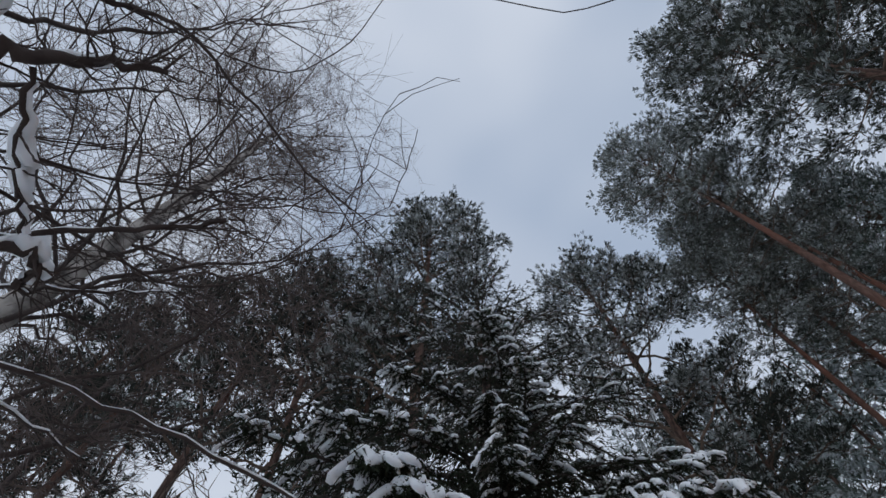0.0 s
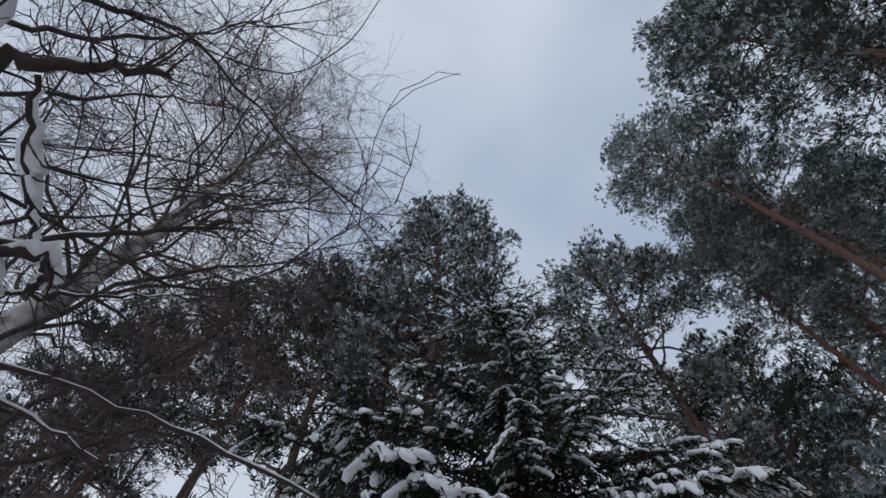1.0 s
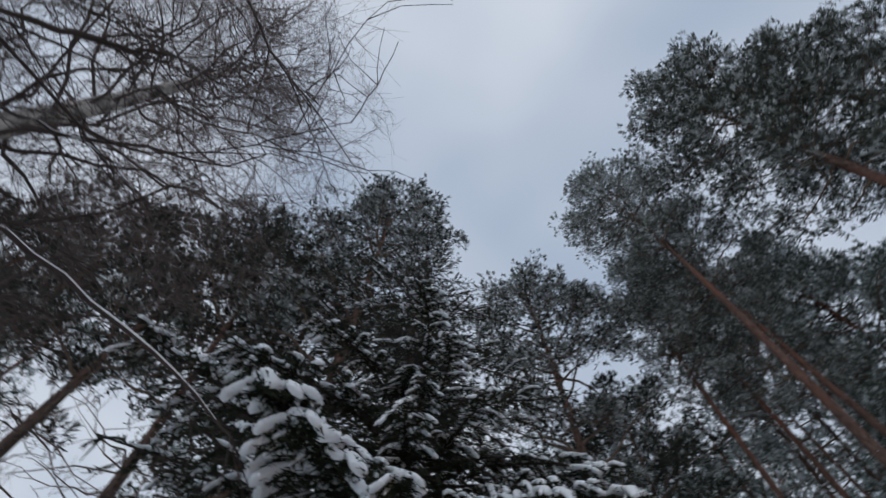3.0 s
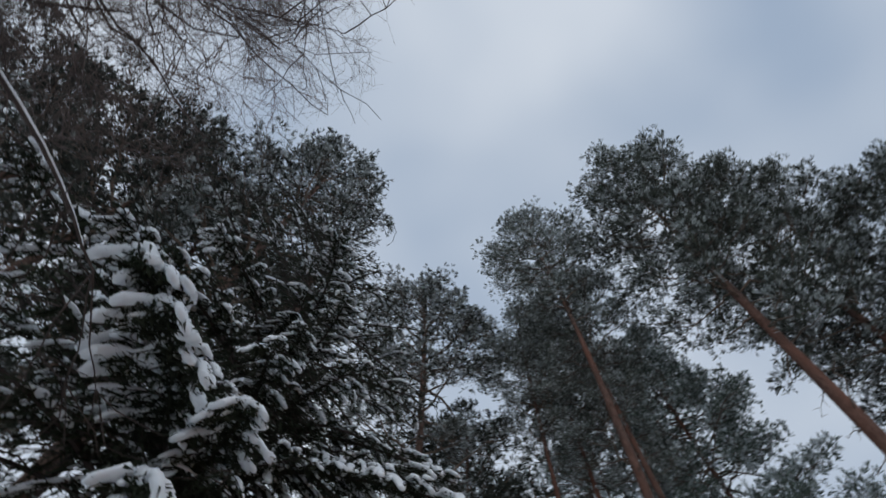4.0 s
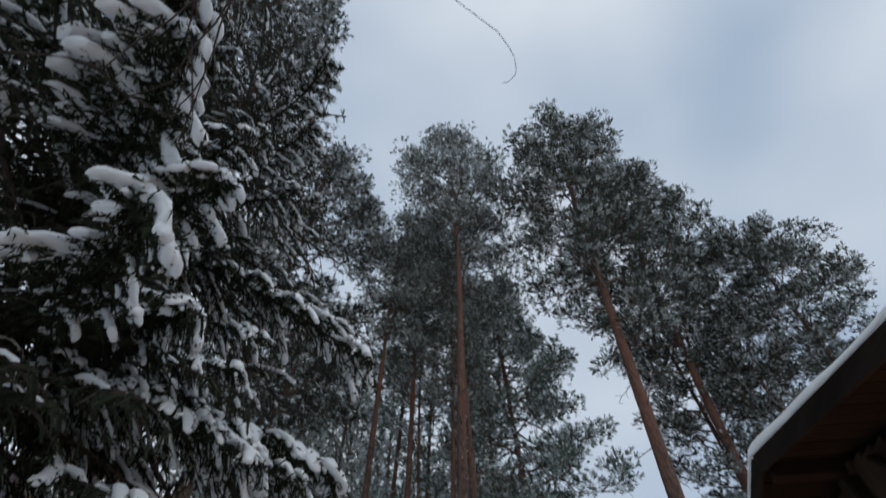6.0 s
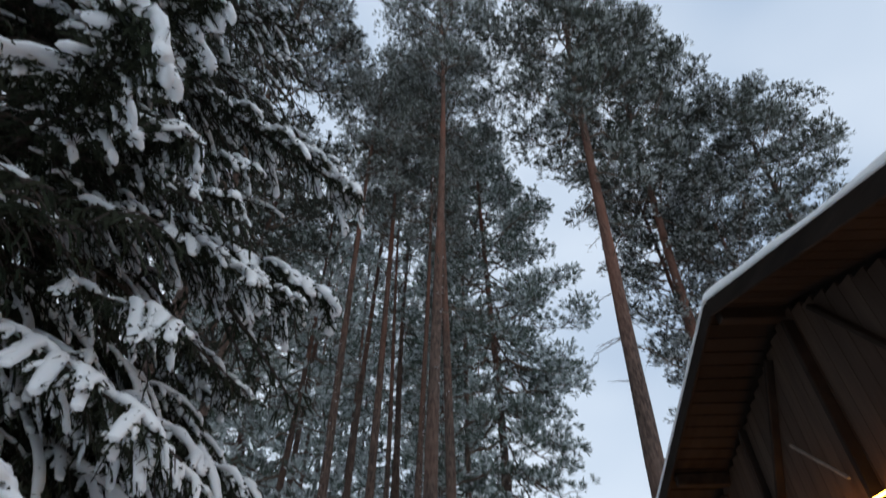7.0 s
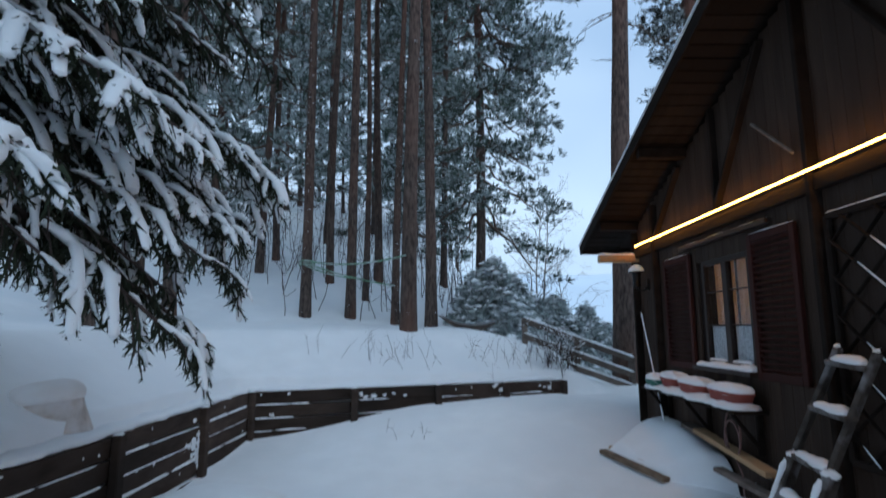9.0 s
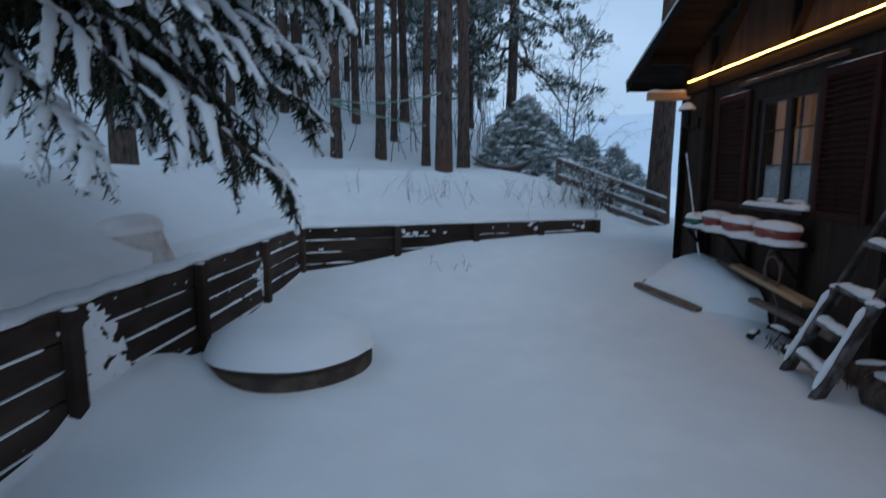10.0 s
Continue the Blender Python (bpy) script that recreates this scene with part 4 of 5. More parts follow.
g.add(v, [(k * 14 + j, k * 14 + (j + 1) % 14, (k + 1) * 14 + (j + 1) % 14, (k + 1) * 14 + j) for k in range(8) for j in range(14)])
g.add(*tube([(0, 0, 0.1), (0, 0, 0.6)], 0.008, 6))
single("pendant_lamp", g.mesh("pendant_lamp", glow("lamp_glass", (1.0, 0.56, 0.2), 13.0)), "glowing round pendant lamp inside the cabin", "lamp", at=(CX + 0.9, 5.9, 2.0))


# shutters with slats
def shutter(lo, hi, z_a, z_b):
    ob = part("shutter", None, cabin, "red-brown louvred shutter standing open against the wall")
    for a_, b_, c_, d_ in ((lo, lo + 0.06, z_a, z_b), (hi - 0.06, hi, z_a, z_b), (lo + 0.06, hi - 0.06, z_a, z_a + 0.07), (lo + 0.06, hi - 0.06, z_b - 0.07, z_b)):
        bar("rail", a_, b_, c_, d_, CX - 0.05, CX - 0.012, SHUTTER, ob)
    n = 22
    me = None
    for i in range(n):
        z = z_a + 0.09 + (z_b - z_a - 0.18) * i / (n - 1)
        if me is None:
            g = Geo()
            g.add(*beam((-0.02, (lo + hi) / 2 - (hi - lo) / 2 + 0.055, 0.0), (-0.02, hi - 0.055, 0.0), 0.034, 0.009, up=(0.75, 0, 1)))
            me = bevelled(g.mesh("slat", SHUTTER, smooth=False), 0.002, 1)
        s_ = part("slat", me, ob)
        s_.location = (CX - 0.012, 0, z)
    snow_strip("snow", (CX - 0.031, lo + 0.02, z_b + 0.001), (CX - 0.031, hi - 0.02, z_b + 0.001), 0.032, 0.008, ob, int(lo * 10))


shutter(4.28, 4.93, 1.2, 2.46)
shutter(6.08, 6.78, 1.2, 2.46)

# posts and braces on the gable
for yy in (4.02, CY1 - 0.03, 7.0):
    timber("post", (CX - 0.03, yy, -0.2), (CX - 0.03, yy, roof_z(yy) - 0.24), 0.05, 0.12, DARKWOOD, cabin, up=(1, 0, 0))
timber("beam", (CX - 0.03, CY0, 2.69), (CX - 0.03, CY1, 2.69), 0.055, 0.13, DARKWOOD, cabin)
for ya, za, yb, zb in ((7.0, 2.8, 6.2, 3.5), (5.4, 2.8, 5.4, 3.85), (5.4, 2.85, 4.5, 4.1), (2.8, 2.8, 3.7, 4.1)):
    timber("brace", (CX - 0.02, ya, za), (CX - 0.02, yb, zb), 0.04, 0.1, DARKWOOD, cabin, up=(1, 0, 0))
timber("stick", (CX - 0.06, 4.68, 3.41), (CX - 0.06, 4.17, 2.97), 0.025, 0.025, GREYWOOD, cabin, "pale weathered stick fixed aslant on the gable", up=(1, 0, 0))

# lattice
lattice = thing("trellis", "dark diamond trellis on the cabin wall with snow on its slats", "trellis")
LY0, LY1, LZ0, LZ1 = 1.4, 3.93, 0.75, 2.42
for k in np.arange(-2.2, 3.4, 0.26):
    for sg in (1, -1):
        a_, b_ = None, None
        pts = []
        for yy in np.linspace(LY0, LY1, 60):
            zz = LZ0 + (k + (yy - LY0) * 0.85) if sg > 0 else LZ1 - (k + (yy - LY0) * 0.85)
            if LZ0 <= zz <= LZ1:
                pts.append((yy, zz))
        if len(pts) < 4:
            continue
        (ya, za), (yb, zb) = pts[0], pts[-1]
        x = CX - 0.03 - (0.014 if sg > 0 else 0.0)
        timber("slat", (x, ya, za), (x, yb, zb), 0.012, 0.028, DARKWOOD, lattice, up=(1, 0, 0), bevel=0.002)
        if sg > 0 and int(k * 100) % 3:
            snow_strip("snow", (x - 0.004, ya + 0.1, za + 0.1 * 0.85 + 0.017), (x - 0.004, yb - 0.25, zb - 0.25 * 0.85 + 0.015), 0.012, 0.005, lattice, int(k * 37) % 50)
for a_, b_ in (((LY0, LZ0), (LY1, LZ0)), ((LY0, LZ1), (LY1, LZ1)), ((LY1, LZ0), (LY1, LZ1)), ((LY0, LZ0), (LY0, LZ1))):
    timber("frame", (CX - 0.032, a_[0], a_[1]), (CX - 0.032, b_[0], b_[1]), 0.045, 0.045, DARKWOOD, lattice, up=(1, 0, 0))
snow_strip("snow", (CX - 0.034, LY0, LZ1 + 0.023), (CX - 0.034, LY1, LZ1 + 0.023), 0.034, 0.008, lattice, 9)

# lantern
lantern = thing("wall_lantern", "small metal wall lantern with a snow-capped hood", "lantern", at=(CX - 0.16, 7.37, 2.32))
IRON = material("black_iron", (0.02, 0.02, 0.02), 0.45, 0.7, vary=0.3, scale=30, bump=0.2)


def lathe(profile, n=16):
    ang = np.linspace(0, 2 * np.pi, n, endpoint=False)
    v = np.array([(r_ * math.cos(q), r_ * math.sin(q), z) for r_, z in profile for q in ang])
    f = [(k * n + j, k * n + (j + 1) % n, (k + 1) * n + (j + 1) % n, (k + 1) * n + j) for k in range(len(profile) - 1) for j in range(n)]
    return v, f


g = Geo()
g.add(*lathe([(0.0, -0.13), (0.05, -0.13), (0.055, -0.11), (0.045, -0.105), (0.06, 0.06), (0.065, 0.07), (0.1, 0.07), (0.1, 0.08), (0.03, 0.14), (0.0, 0.15)], 12))
part("body", g.mesh("body", IRON), lantern)
g = Geo()
g.add(*lathe([(0.105, 0.081), (0.1, 0.11), (0.07, 0.15), (0.03, 0.175), (0.0, 0.18)], 14))
part("snow", g.mesh("snow", SNOW), lantern)
g = Geo()
g.add(*tube([(0, 0, -0.13), (0.02, 0, -0.17), (0.09, 0, -0.17), (0.165, 0, -0.1)], 0.01, 6))
g.add(*box(0.14, 0.16, -0.04, 0.04, -0.16, -0.02))
part("bracket", g.mesh("bracket", IRON), lantern)

# light strip in two lengths
STRIP = glow("warm_strip", (1.0, 0.38, 0.045), 26.0)
strip = thing("light_strip", "glowing warm light strip along the gable wall", "light strip")
for a_, b_ in ((7.56, 4.451), (4.449, 0.6)):
    g = Geo()
    g.add(*tube([(CX - 0.09, a_, 2.778), (CX - 0.09, b_, 2.778)], 0.008, 8))
    part("tube", g.mesh("tube", STRIP), strip)
    g = Geo()
    g.add(*beam((CX - 0.074, a_, 2.778), (CX - 0.074, b_, 2.778), 0.008, 0.016))
    part("rail", g.mesh("rail", DARKWOOD, smooth=False), strip)

# shelf with flower boxes
shelf = thing("shelf", "narrow dark shelf on brackets under the window, deep in snow", "shelf")
timber("board", (CX - 0.17, 4.85, 0.93), (CX - 0.17, 7.0, 0.93), 0.3, 0.03, DARKWOOD, shelf)
for yy in (5.0, 5.9, 6.85):
    timber("bracket", (CX - 0.03, yy, 0.9), (CX - 0.03, yy, 0.55), 0.04, 0.05, DARKWOOD, shelf, up=(1, 0, 0))
    timber("bracket", (CX - 0.26, yy, 0.9), (CX - 0.03, yy, 0.6), 0.035, 0.035, DARKWOOD, shelf)
snow_strip("snow", (CX - 0.18, 4.87, 0.946), (CX - 0.18, 6.98, 0.946), 0.3, 0.06, shelf, 5)
TERRA = material("terracotta_plastic", (0.24, 0.055, 0.04), 0.6, vary=0.2, scale=15, bump=0.15)
GREENP = material("green_plastic", (0.03, 0.12, 0.09), 0.5, vary=0.2, scale=15, bump=0.1)
for yy, ln, mat, col, dz, dx in ((5.18, 0.6, TERRA, "red", 0.0, 0.0), (5.83, 0.6, TERRA, "red", 0.0, 0.0), (6.4, 0.46, TERRA, "red", 0.01, 0.02), (6.72, 0.3, GREENP, "green", -0.03, -0.06)):
    boxx = thing("flower_box", col + " plastic flower box filled with snow on the shelf", "flower box", "flower boxes on the shelf", at=(CX - 0.17 + dx, yy, 0.975 + dz))
    g = Geo()
    n = 28
    rings = [(0.82, 0.0), (0.95, 0.075), (1.0, 0.09), (1.0, 0.105), (0.93, 0.105), (0.9, 0.08)]
    ang = np.linspace(0, 2 * np.pi, n, endpoint=False)
    cs, sn = np.cos(ang), np.sin(ang)
    v = np.array([(s_ * 0.1 * np.sign(c_) * abs(c_) ** 0.5, s_ * ln / 2 * np.sign(q_) * abs(q_) ** 0.5, z) for s_, z in rings for c_, q_ in zip(cs, sn)])
    g.add(v, [(k * n + j, k * n + (j + 1) % n, (k + 1) * n + (j + 1) % n, (k + 1) * n + j) for k in range(len(rings) - 1) for j in range(n)])
    g.add(v[:n], [list(range(n))[::-1]])
    part("tub", g.mesh("tub", mat), boxx)
    rings = [(0.97, 0.09), (1.0, 0.115), (0.9, 0.145), (0.5, 0.165), (0.05, 0.17)]
    v = np.array([(s_ * 0.1 * np.sign(c_) * abs(c_) ** 0.5, s_ * ln / 2 * np.sign(q_) * abs(q_) ** 0.5, z + 0.012 * math.sin(5 * q_ + ln * 9)) for s_, z in rings for c_, q_ in zip(cs, sn)])
    g = Geo()
    g.add(v, [(k * n + j, k * n + (j + 1) % n, (k + 1) * n + (j + 1) % n, (k + 1) * n + j) for k in range(len(rings) - 1) for j in range(n)])
    part("snow", g.mesh("snow", SNOW), boxx)

# hose hanging under the shelf
HOSE = material("pinkish_hose", (0.17, 0.1, 0.09), 0.6, vary=0.2, scale=20, bump=0.1)
g = Geo()
q = np.linspace(0, 4 * np.pi, 70)
g.add(*tube(np.stack([CX - 0.22 + 0.01 * q / 6, 5.12 + 0.12 * np.sin(q), 0.7 - 0.17 * np.cos(q) - 0.04 * np.sin(q * 0.5)], -1), 0.009, 6))
g.add(*tube([(CX - 0.2, 5.12, 0.53), (CX - 0.21, 5.0, 0.4), (CX - 0.22, 4.98, 0.15)], 0.008, 6))
single("hose", g.mesh("hose", HOSE), "coiled pale red hose hanging below the shelf", "hose")

# broomstick leaning by the corner
stick = thing("pole", "thin pole leaning on the wall with snow along it", "pole")
g = Geo()
g.add(*tube([(CX - 0.03, 7.63, 1.87), (CX - 0.18, 6.62, 0.4)], 0.011, 8))
part("shaft", g.mesh("shaft", GREYWOOD), stick)
snow_strip("snow", (CX - 0.034, 7.615, 1.86), (CX - 0.178, 6.65, 0.46), 0.022, 0.012, stick, 8)


# boards under a crust of snow by the corner
PILEWOOD = material("wet_tan_boards", (0.17, 0.125, 0.085), 0.8, vary=0.4, scale=9, bump=0.5, bump_scale=30, second=(0.06, 0.045, 0.035), second_scale=3)
pile = thing("board_pile", "heap of boards under a crust of snow", "board pile")
A_, B_, C_, D_ = (np.array(q) for q in ((0.49, 6.72), (0.86, 5.85), (1.34, 5.4), (1.34, 7.3)))
n = 30
v = []
for u in np.linspace(0, 1, n):
    for w in np.linspace(0, 1, n):
        q = (A_ * (1 - u) + B_ * u) * (1 - w) + (D_ * (1 - u) + C_ * u) * w
        e = min(w * 1.0, u, 1 - u)
        up = 0.13 + 0.2 * smooth(0.0, 0.8, w) + 0.02 * math.sin(7 * u + 5 * w)
        v.append((q[0], q[1], float(ground(q[0], q[1])) + up * math.sqrt(min(1, e / 0.12)) - 0.02))
g = Geo()
g.add(v, [(i * n + j, i * n + j + 1, (i + 1) * n + j + 1, (i + 1) * n + j) for i in range(n - 1) for j in range(n - 1)])
part("snow", g.mesh("snow", SNOW), pile)
for k, (off, w, mat) in enumerate(((0.0, 0.05, PILEWOOD), (0.12, 0.05, PALEWOOD), (0.26, 0.05, GREYWOOD))):
    a2, b2 = A_ + np.array([off - 0.02, 0.02 + off * 0.3]), B_ + np.array([off - 0.02, -0.02 + off * 0.3])
    timber("board", (a2[0], a2[1], float(ground(*a2)) + 0.035 + 0.01 * k), (b2[0], b2[1], float(ground(*b2)) + 0.03 + 0.01 * k), 0.1, w, mat, pile)


# loose boards by the wall
def board(a_, b_, w, h, mat, label):
    g = Geo()
    g.add(*beam(a_, b_, w, h))
    single("board", bevelled(g.mesh("board", mat, smooth=False), 0.005, 1), label, "board", "loose boards by the cabin wall")


board((1.2, 5.85, 0.62), (1.18, 4.6, 0.5), 0.12, 0.045, PALEWOOD, "pale new board lying on the snowy pile")
board((1.28, 6.3, 0.6), (1.3, 4.7, 0.45), 0.14, 0.04, GREYWOOD, "grey board leaning along the wall")
board((1.1, 5.3, 0.38), (1.22, 4.3, 0.3), 0.1, 0.04, GREYWOOD, "weathered board on the pile below the shelf")

# split firewood half buried in the snow below the shelf
r = np.random.default_rng(91)
for x, y, z, turn, ln in ((0.98, 5.02, 0.1, 0.7, 0.14), (1.12, 4.86, 0.17, 2.1, 0.2), (1.2, 4.66, 0.2, 1.2, 0.24), (1.08, 4.6, 0.09, 0.2, 0.16), (1.25, 4.95, 0.26, 1.7, 0.22)):
    piece = thing("firewood", "split piece of dark firewood half buried in snow", "firewood", "firewood by the cabin wall", at=(x, y, z + 0.02))
    dx, dy = math.cos(turn) * ln / 2, math.sin(turn) * ln / 2
    v, f = tube([(-dx, -dy, -0.02), (0, 0, 0.01), (dx, dy, 0.02)], 0.034, 7, 0.7)
    g = Geo()
    g.add(v + r.normal(0, 0.006, v.shape), f)
    g.add(v[:7], [list(range(7))[::-1]])
    g.add(v[-7:], [list(range(7))])
    part("wood", g.mesh("wood", PLANK, smooth=False), piece)
    snow_strip("snow", (-dx * 0.8, -dy * 0.8, 0.01), (dx * 0.8, dy * 0.8, 0.036), 0.065, 0.03, piece, int(x * 100))

# ladder
ladder = thing("ladder", "old dark wooden ladder with snow on every rung", "ladder")
LAD = material("ladder_wood", (0.06, 0.05, 0.042), 0.85, vary=0.45, scale=12, bump=0.6, bump_scale=40, second=(0.2, 0.19, 0.19), second_scale=7)
fa, ta, fb, tb = (0.9, 4.42, -0.06), (1.26, 3.88, 1.5), (0.75, 3.83, -0.06), (1.22, 3.5, 1.48)
for f_, t_ in ((fa, ta), (fb, tb)):
    m_ = tuple(f_[k] + (t_[k] - f_[k]) * 0.52 for k in range(3))
    timber("rail", f_, m_, 0.055, 0.11, LAD, ladder, up=(1, 0.2, 0.2), bevel=0.01)
    lo_ = tuple(f_[k] + (t_[k] - f_[k]) * 0.44 + (0.02, 0.05, 0)[k] for k in range(3))
    timber("rail", lo_, tuple(t_[k] + (0.02, 0.0, 0)[k] for k in range(3)), 0.035, 0.07, LAD, ladder, up=(1, 0.2, 0.2), bevel=0.008)
for i, u in enumerate((0.16, 0.34, 0.52, 0.74, 0.94)):
    a_ = tuple(fa[k] + (ta[k] - fa[k]) * u for k in range(3))
    b_ = tuple(fb[k] + (tb[k] - fb[k]) * u for k in range(3))
    timber("rung", a_, b_, 0.09, 0.035, LAD, ladder)
    snow_strip("snow", (a_[0], a_[1] - 0.03, a_[2] + 0.018), (b_[0], b_[1] + 0.03, b_[2] + 0.018), 0.1, 0.045, ladder, 20 + i)
for f_, t_ in ((fa, ta), (fb, tb)):
    for u, s_ in ((0.5, 0.045), (1.0, 0.017)):
        g = Geo()
        rr = np.random.default_rng(int(u * 10) + int(s_ * 1000))
        v, f = lathe([(0.01, -0.3), (0.9, -0.1), (1.0, 0.3), (0.7, 0.75), (0.01, 0.95)], 12)
        g.add(v * s_ * (1.2, 1.3, 1.0) + rr.normal(0, 0.004, v.shape) + np.array([f_[k] + (t_[k] - f_[k]) * u for k in range(3)]) + (0.01 * (u > 0.9), 0, 0.02 - 0.012 * (u > 0.9)), f)
        part("snow", g.mesh("snow", SNOW), ladder)
    snow_strip("snow", tuple(f_[k] + (t_[k] - f_[k]) * 0.08 + (-0.045, 0, 0.03)[k] for k in range(3)), tuple(f_[k] + (t_[k] - f_[k]) * 0.48 + (-0.045, 0, 0.03)[k] for k in range(3)), 0.05, 0.02, ladder, 31)


# logs and the chopping block
def log(a_, b_, rad, label, snowcap=True):
    ob = thing("log", label, "log", "logs by the wall")
    v, f = tube([a_, [(a_[k] + b_[k]) / 2 for k in range(3)], b_], rad, 16)
    g = Geo()
    rr = np.random.default_rng(int(rad * 1000))
    g.add(v + rr.normal(0, rad * 0.03, v.shape), f)
    part("bark", g.mesh("bark", BARK), ob)
    g = Geo()
    g.add(v[:16], [list(range(16))[::-1]])
    g.add(v[-16:], [list(range(16))])
    part("cut_end", g.mesh("cut_end", PALEWOOD, smooth=False), ob, "pale sawn end")
    if snowcap:
        snow_strip("snow", (a_[0], a_[1], a_[2] + rad * 0.85), (b_[0], b_[1], b_[2] + rad * 0.85), rad * 1.0, 0.03, ob, int(rad * 777))


log((1.12, 3.75, 0.12), (1.25, 2.9, 0.12), 0.13, "cut log lying behind the ladder under snow")
log((1.24, 4.1, 0.1), (1.27, 3.3, 0.34), 0.09, "thin log leaning in the corner of the pile")
log((1.3, 3.6, 0.3), (1.28, 2.6, 0.3), 0.1, "log on top of the pile with a snow cap")
block = thing("chopping_block", "upright rough log standing in the snow by the ladder", "log", at=(1.02, 3.02, 0))
v, f = tube([(0, 0, -0.1), (0.01, 0, 0.2), (0, 0.01, 0.5)], 0.13, 18)
g = Geo()
g.add(v + np.random.default_rng(4).normal(0, 0.006, v.shape), f)
g.add(v[-18:], [list(range(18))])
part("bark", g.mesh("bark", BARK), block)
g = Geo()
g.add(*lathe([(0.13, 0.5), (0.125, 0.55), (0.08, 0.59), (0.0, 0.6)], 18))
part("snow", g.mesh("snow", SNOW), block)

# ---- retaining wall of planks ----
retaining = thing("retaining_wall", "low retaining wall of dark weathered planks with snow caught in its gaps", "retaining wall")
rr = np.random.default_rng(12)
RUNS = (((WALL_X, 1.2), (WALL_X, CORNER_Y), (0.4, 1.85, 3.4, 4.95, 6.38)), ((WALL_X, CORNER_Y), END, (1.42, 2.7, 3.85, 4.93)))
BLOT = []
for run, ((ax, ay), (bx, by), posts) in enumerate(RUNS):
    ln = math.hypot(bx - ax, by - ay)
    tx, ty = (bx - ax) / ln, (by - ay) / ln
    nx_, ny_ = ty, -tx
    cuts = [0.0] + list(posts) + [ln]
    for ca, cb in zip(cuts[:-1], cuts[1:]):
        if cb - ca < 0.1:
            continue
        for row in range(5):
            z = 0.8 - 0.08 - row * 0.172 + rr.uniform(-0.006, 0.006)
            o = rr.uniform(-0.008, 0.008)
            pa = (ax + tx * (ca + 0.004) + nx_ * o, ay + ty * (ca + 0.004) + ny_ * o, z)
            pb = (ax + tx * (cb - 0.004) + nx_ * o, ay + ty * (cb - 0.004) + ny_ * o, z + rr.uniform(-0.01, 0.01))
            timber("plank", pa, pb, 0.04, 0.162, PLANK, retaining, bevel=0.01)
            # snow blown into the gap above the plank
            if row > 0:
                lo, hi = rr.uniform(0, 0.06), rr.uniform(0.88, 1.0)
                if run == 1:
                    hi = lo + rr.uniform(0.3, 0.6)
                qa = [pa[k] + (pb[k] - pa[k]) * lo + (nx_ * 0.012, ny_ * 0.012, 0.081)[k] for k in range(3)]
                qb = [pa[k] + (pb[k] - pa[k]) * hi + (nx_ * 0.012, ny_ * 0.012, 0.081)[k] for k in range(3)]
                cut = rr.uniform(0.3, 0.7)
                for u0, u1 in ((0.0, cut - rr.uniform(0.0, 0.06)), (cut, 1.0)):
                    ends = [tuple(qa[k] + (qb[k] - qa[k]) * u for k in range(3)) for u in (u0, u1)]
                    snow_strip("snow", *ends, 0.034, rr.uniform(0.006, 0.022), retaining, int(rr.integers(0, 99)))
            # snow clinging to the face
            spots = rr.poisson(1.0 if run == 0 else (1.2 if ca < 1 else 5.0))
            for _ in range(spots):
                u = rr.random()
                BLOT.append((pa[0] + (pb[0] - pa[0]) * u + nx_ * 0.018, pa[1] + (pb[1] - pa[1]) * u + ny_ * 0.018, z + rr.uniform(-0.07, 0.07), nx_, ny_, rr.uniform(0.008, 0.024) if run == 0 else rr.uniform(0.012, 0.042)))
    snow_strip("snow", (ax - nx_ * 0.13, ay - ny_ * 0.13, 0.807), (bx - nx_ * 0.13, by - ny_ * 0.13, 0.806), 0.25, 0.055, retaining, 40 + run)
    for q in posts:
        px, py = ax + tx * q + nx_ * 0.055, ay + ty * q + ny_ * 0.055
        timber("post", (px, py, -0.3), (px, py, 0.81), 0.1, 0.075, PLANK, retaining, up=(nx_, ny_, 0), bevel=0.01)
        snow_strip("snow", (px - tx * 0.04, py - ty * 0.04, 0.81), (px + tx * 0.04, py + ty * 0.04, 0.81), 0.07, 0.016, retaining, int(q * 10))
# bigger patches beside two of the posts
for cy in (3.2, 6.3):
    for _ in range(60):
        BLOT.append((WALL_X + 0.022, cy + abs(rr.normal(0, 0.16)) * (1 if cy < 5 else -1), 0.35 + rr.normal(0, 0.15) * (1.2 if cy < 5 else 0.8), 1.0, 0.0, rr.uniform(0.03, 0.065)))
g = Geo()
for x, y, z, nx_, ny_, s_ in BLOT:
    n = 13
    ang = np.linspace(0, 2 * np.pi, n, endpoint=False)
    rad = s_ * rr.uniform(0.35, 1.5, n)
    t = np.array([-ny_, nx_, 0])
    c = np.array([x, y, z])
    ring = c + rad[:, None] * (np.cos(ang)[:, None] * t * 1.3 + np.sin(ang)[:, None] * np.array([0, 0, 1.0]))
    g.add(np.concatenate([ring, [c + np.array([nx_, ny_, 0]) * s_ * 0.35]]), [(j, (j + 1) % n, n) for j in range(n)])
tagged(part("clinging_snow", g.mesh("clinging_snow", SNOW), retaining), kind="stuff")

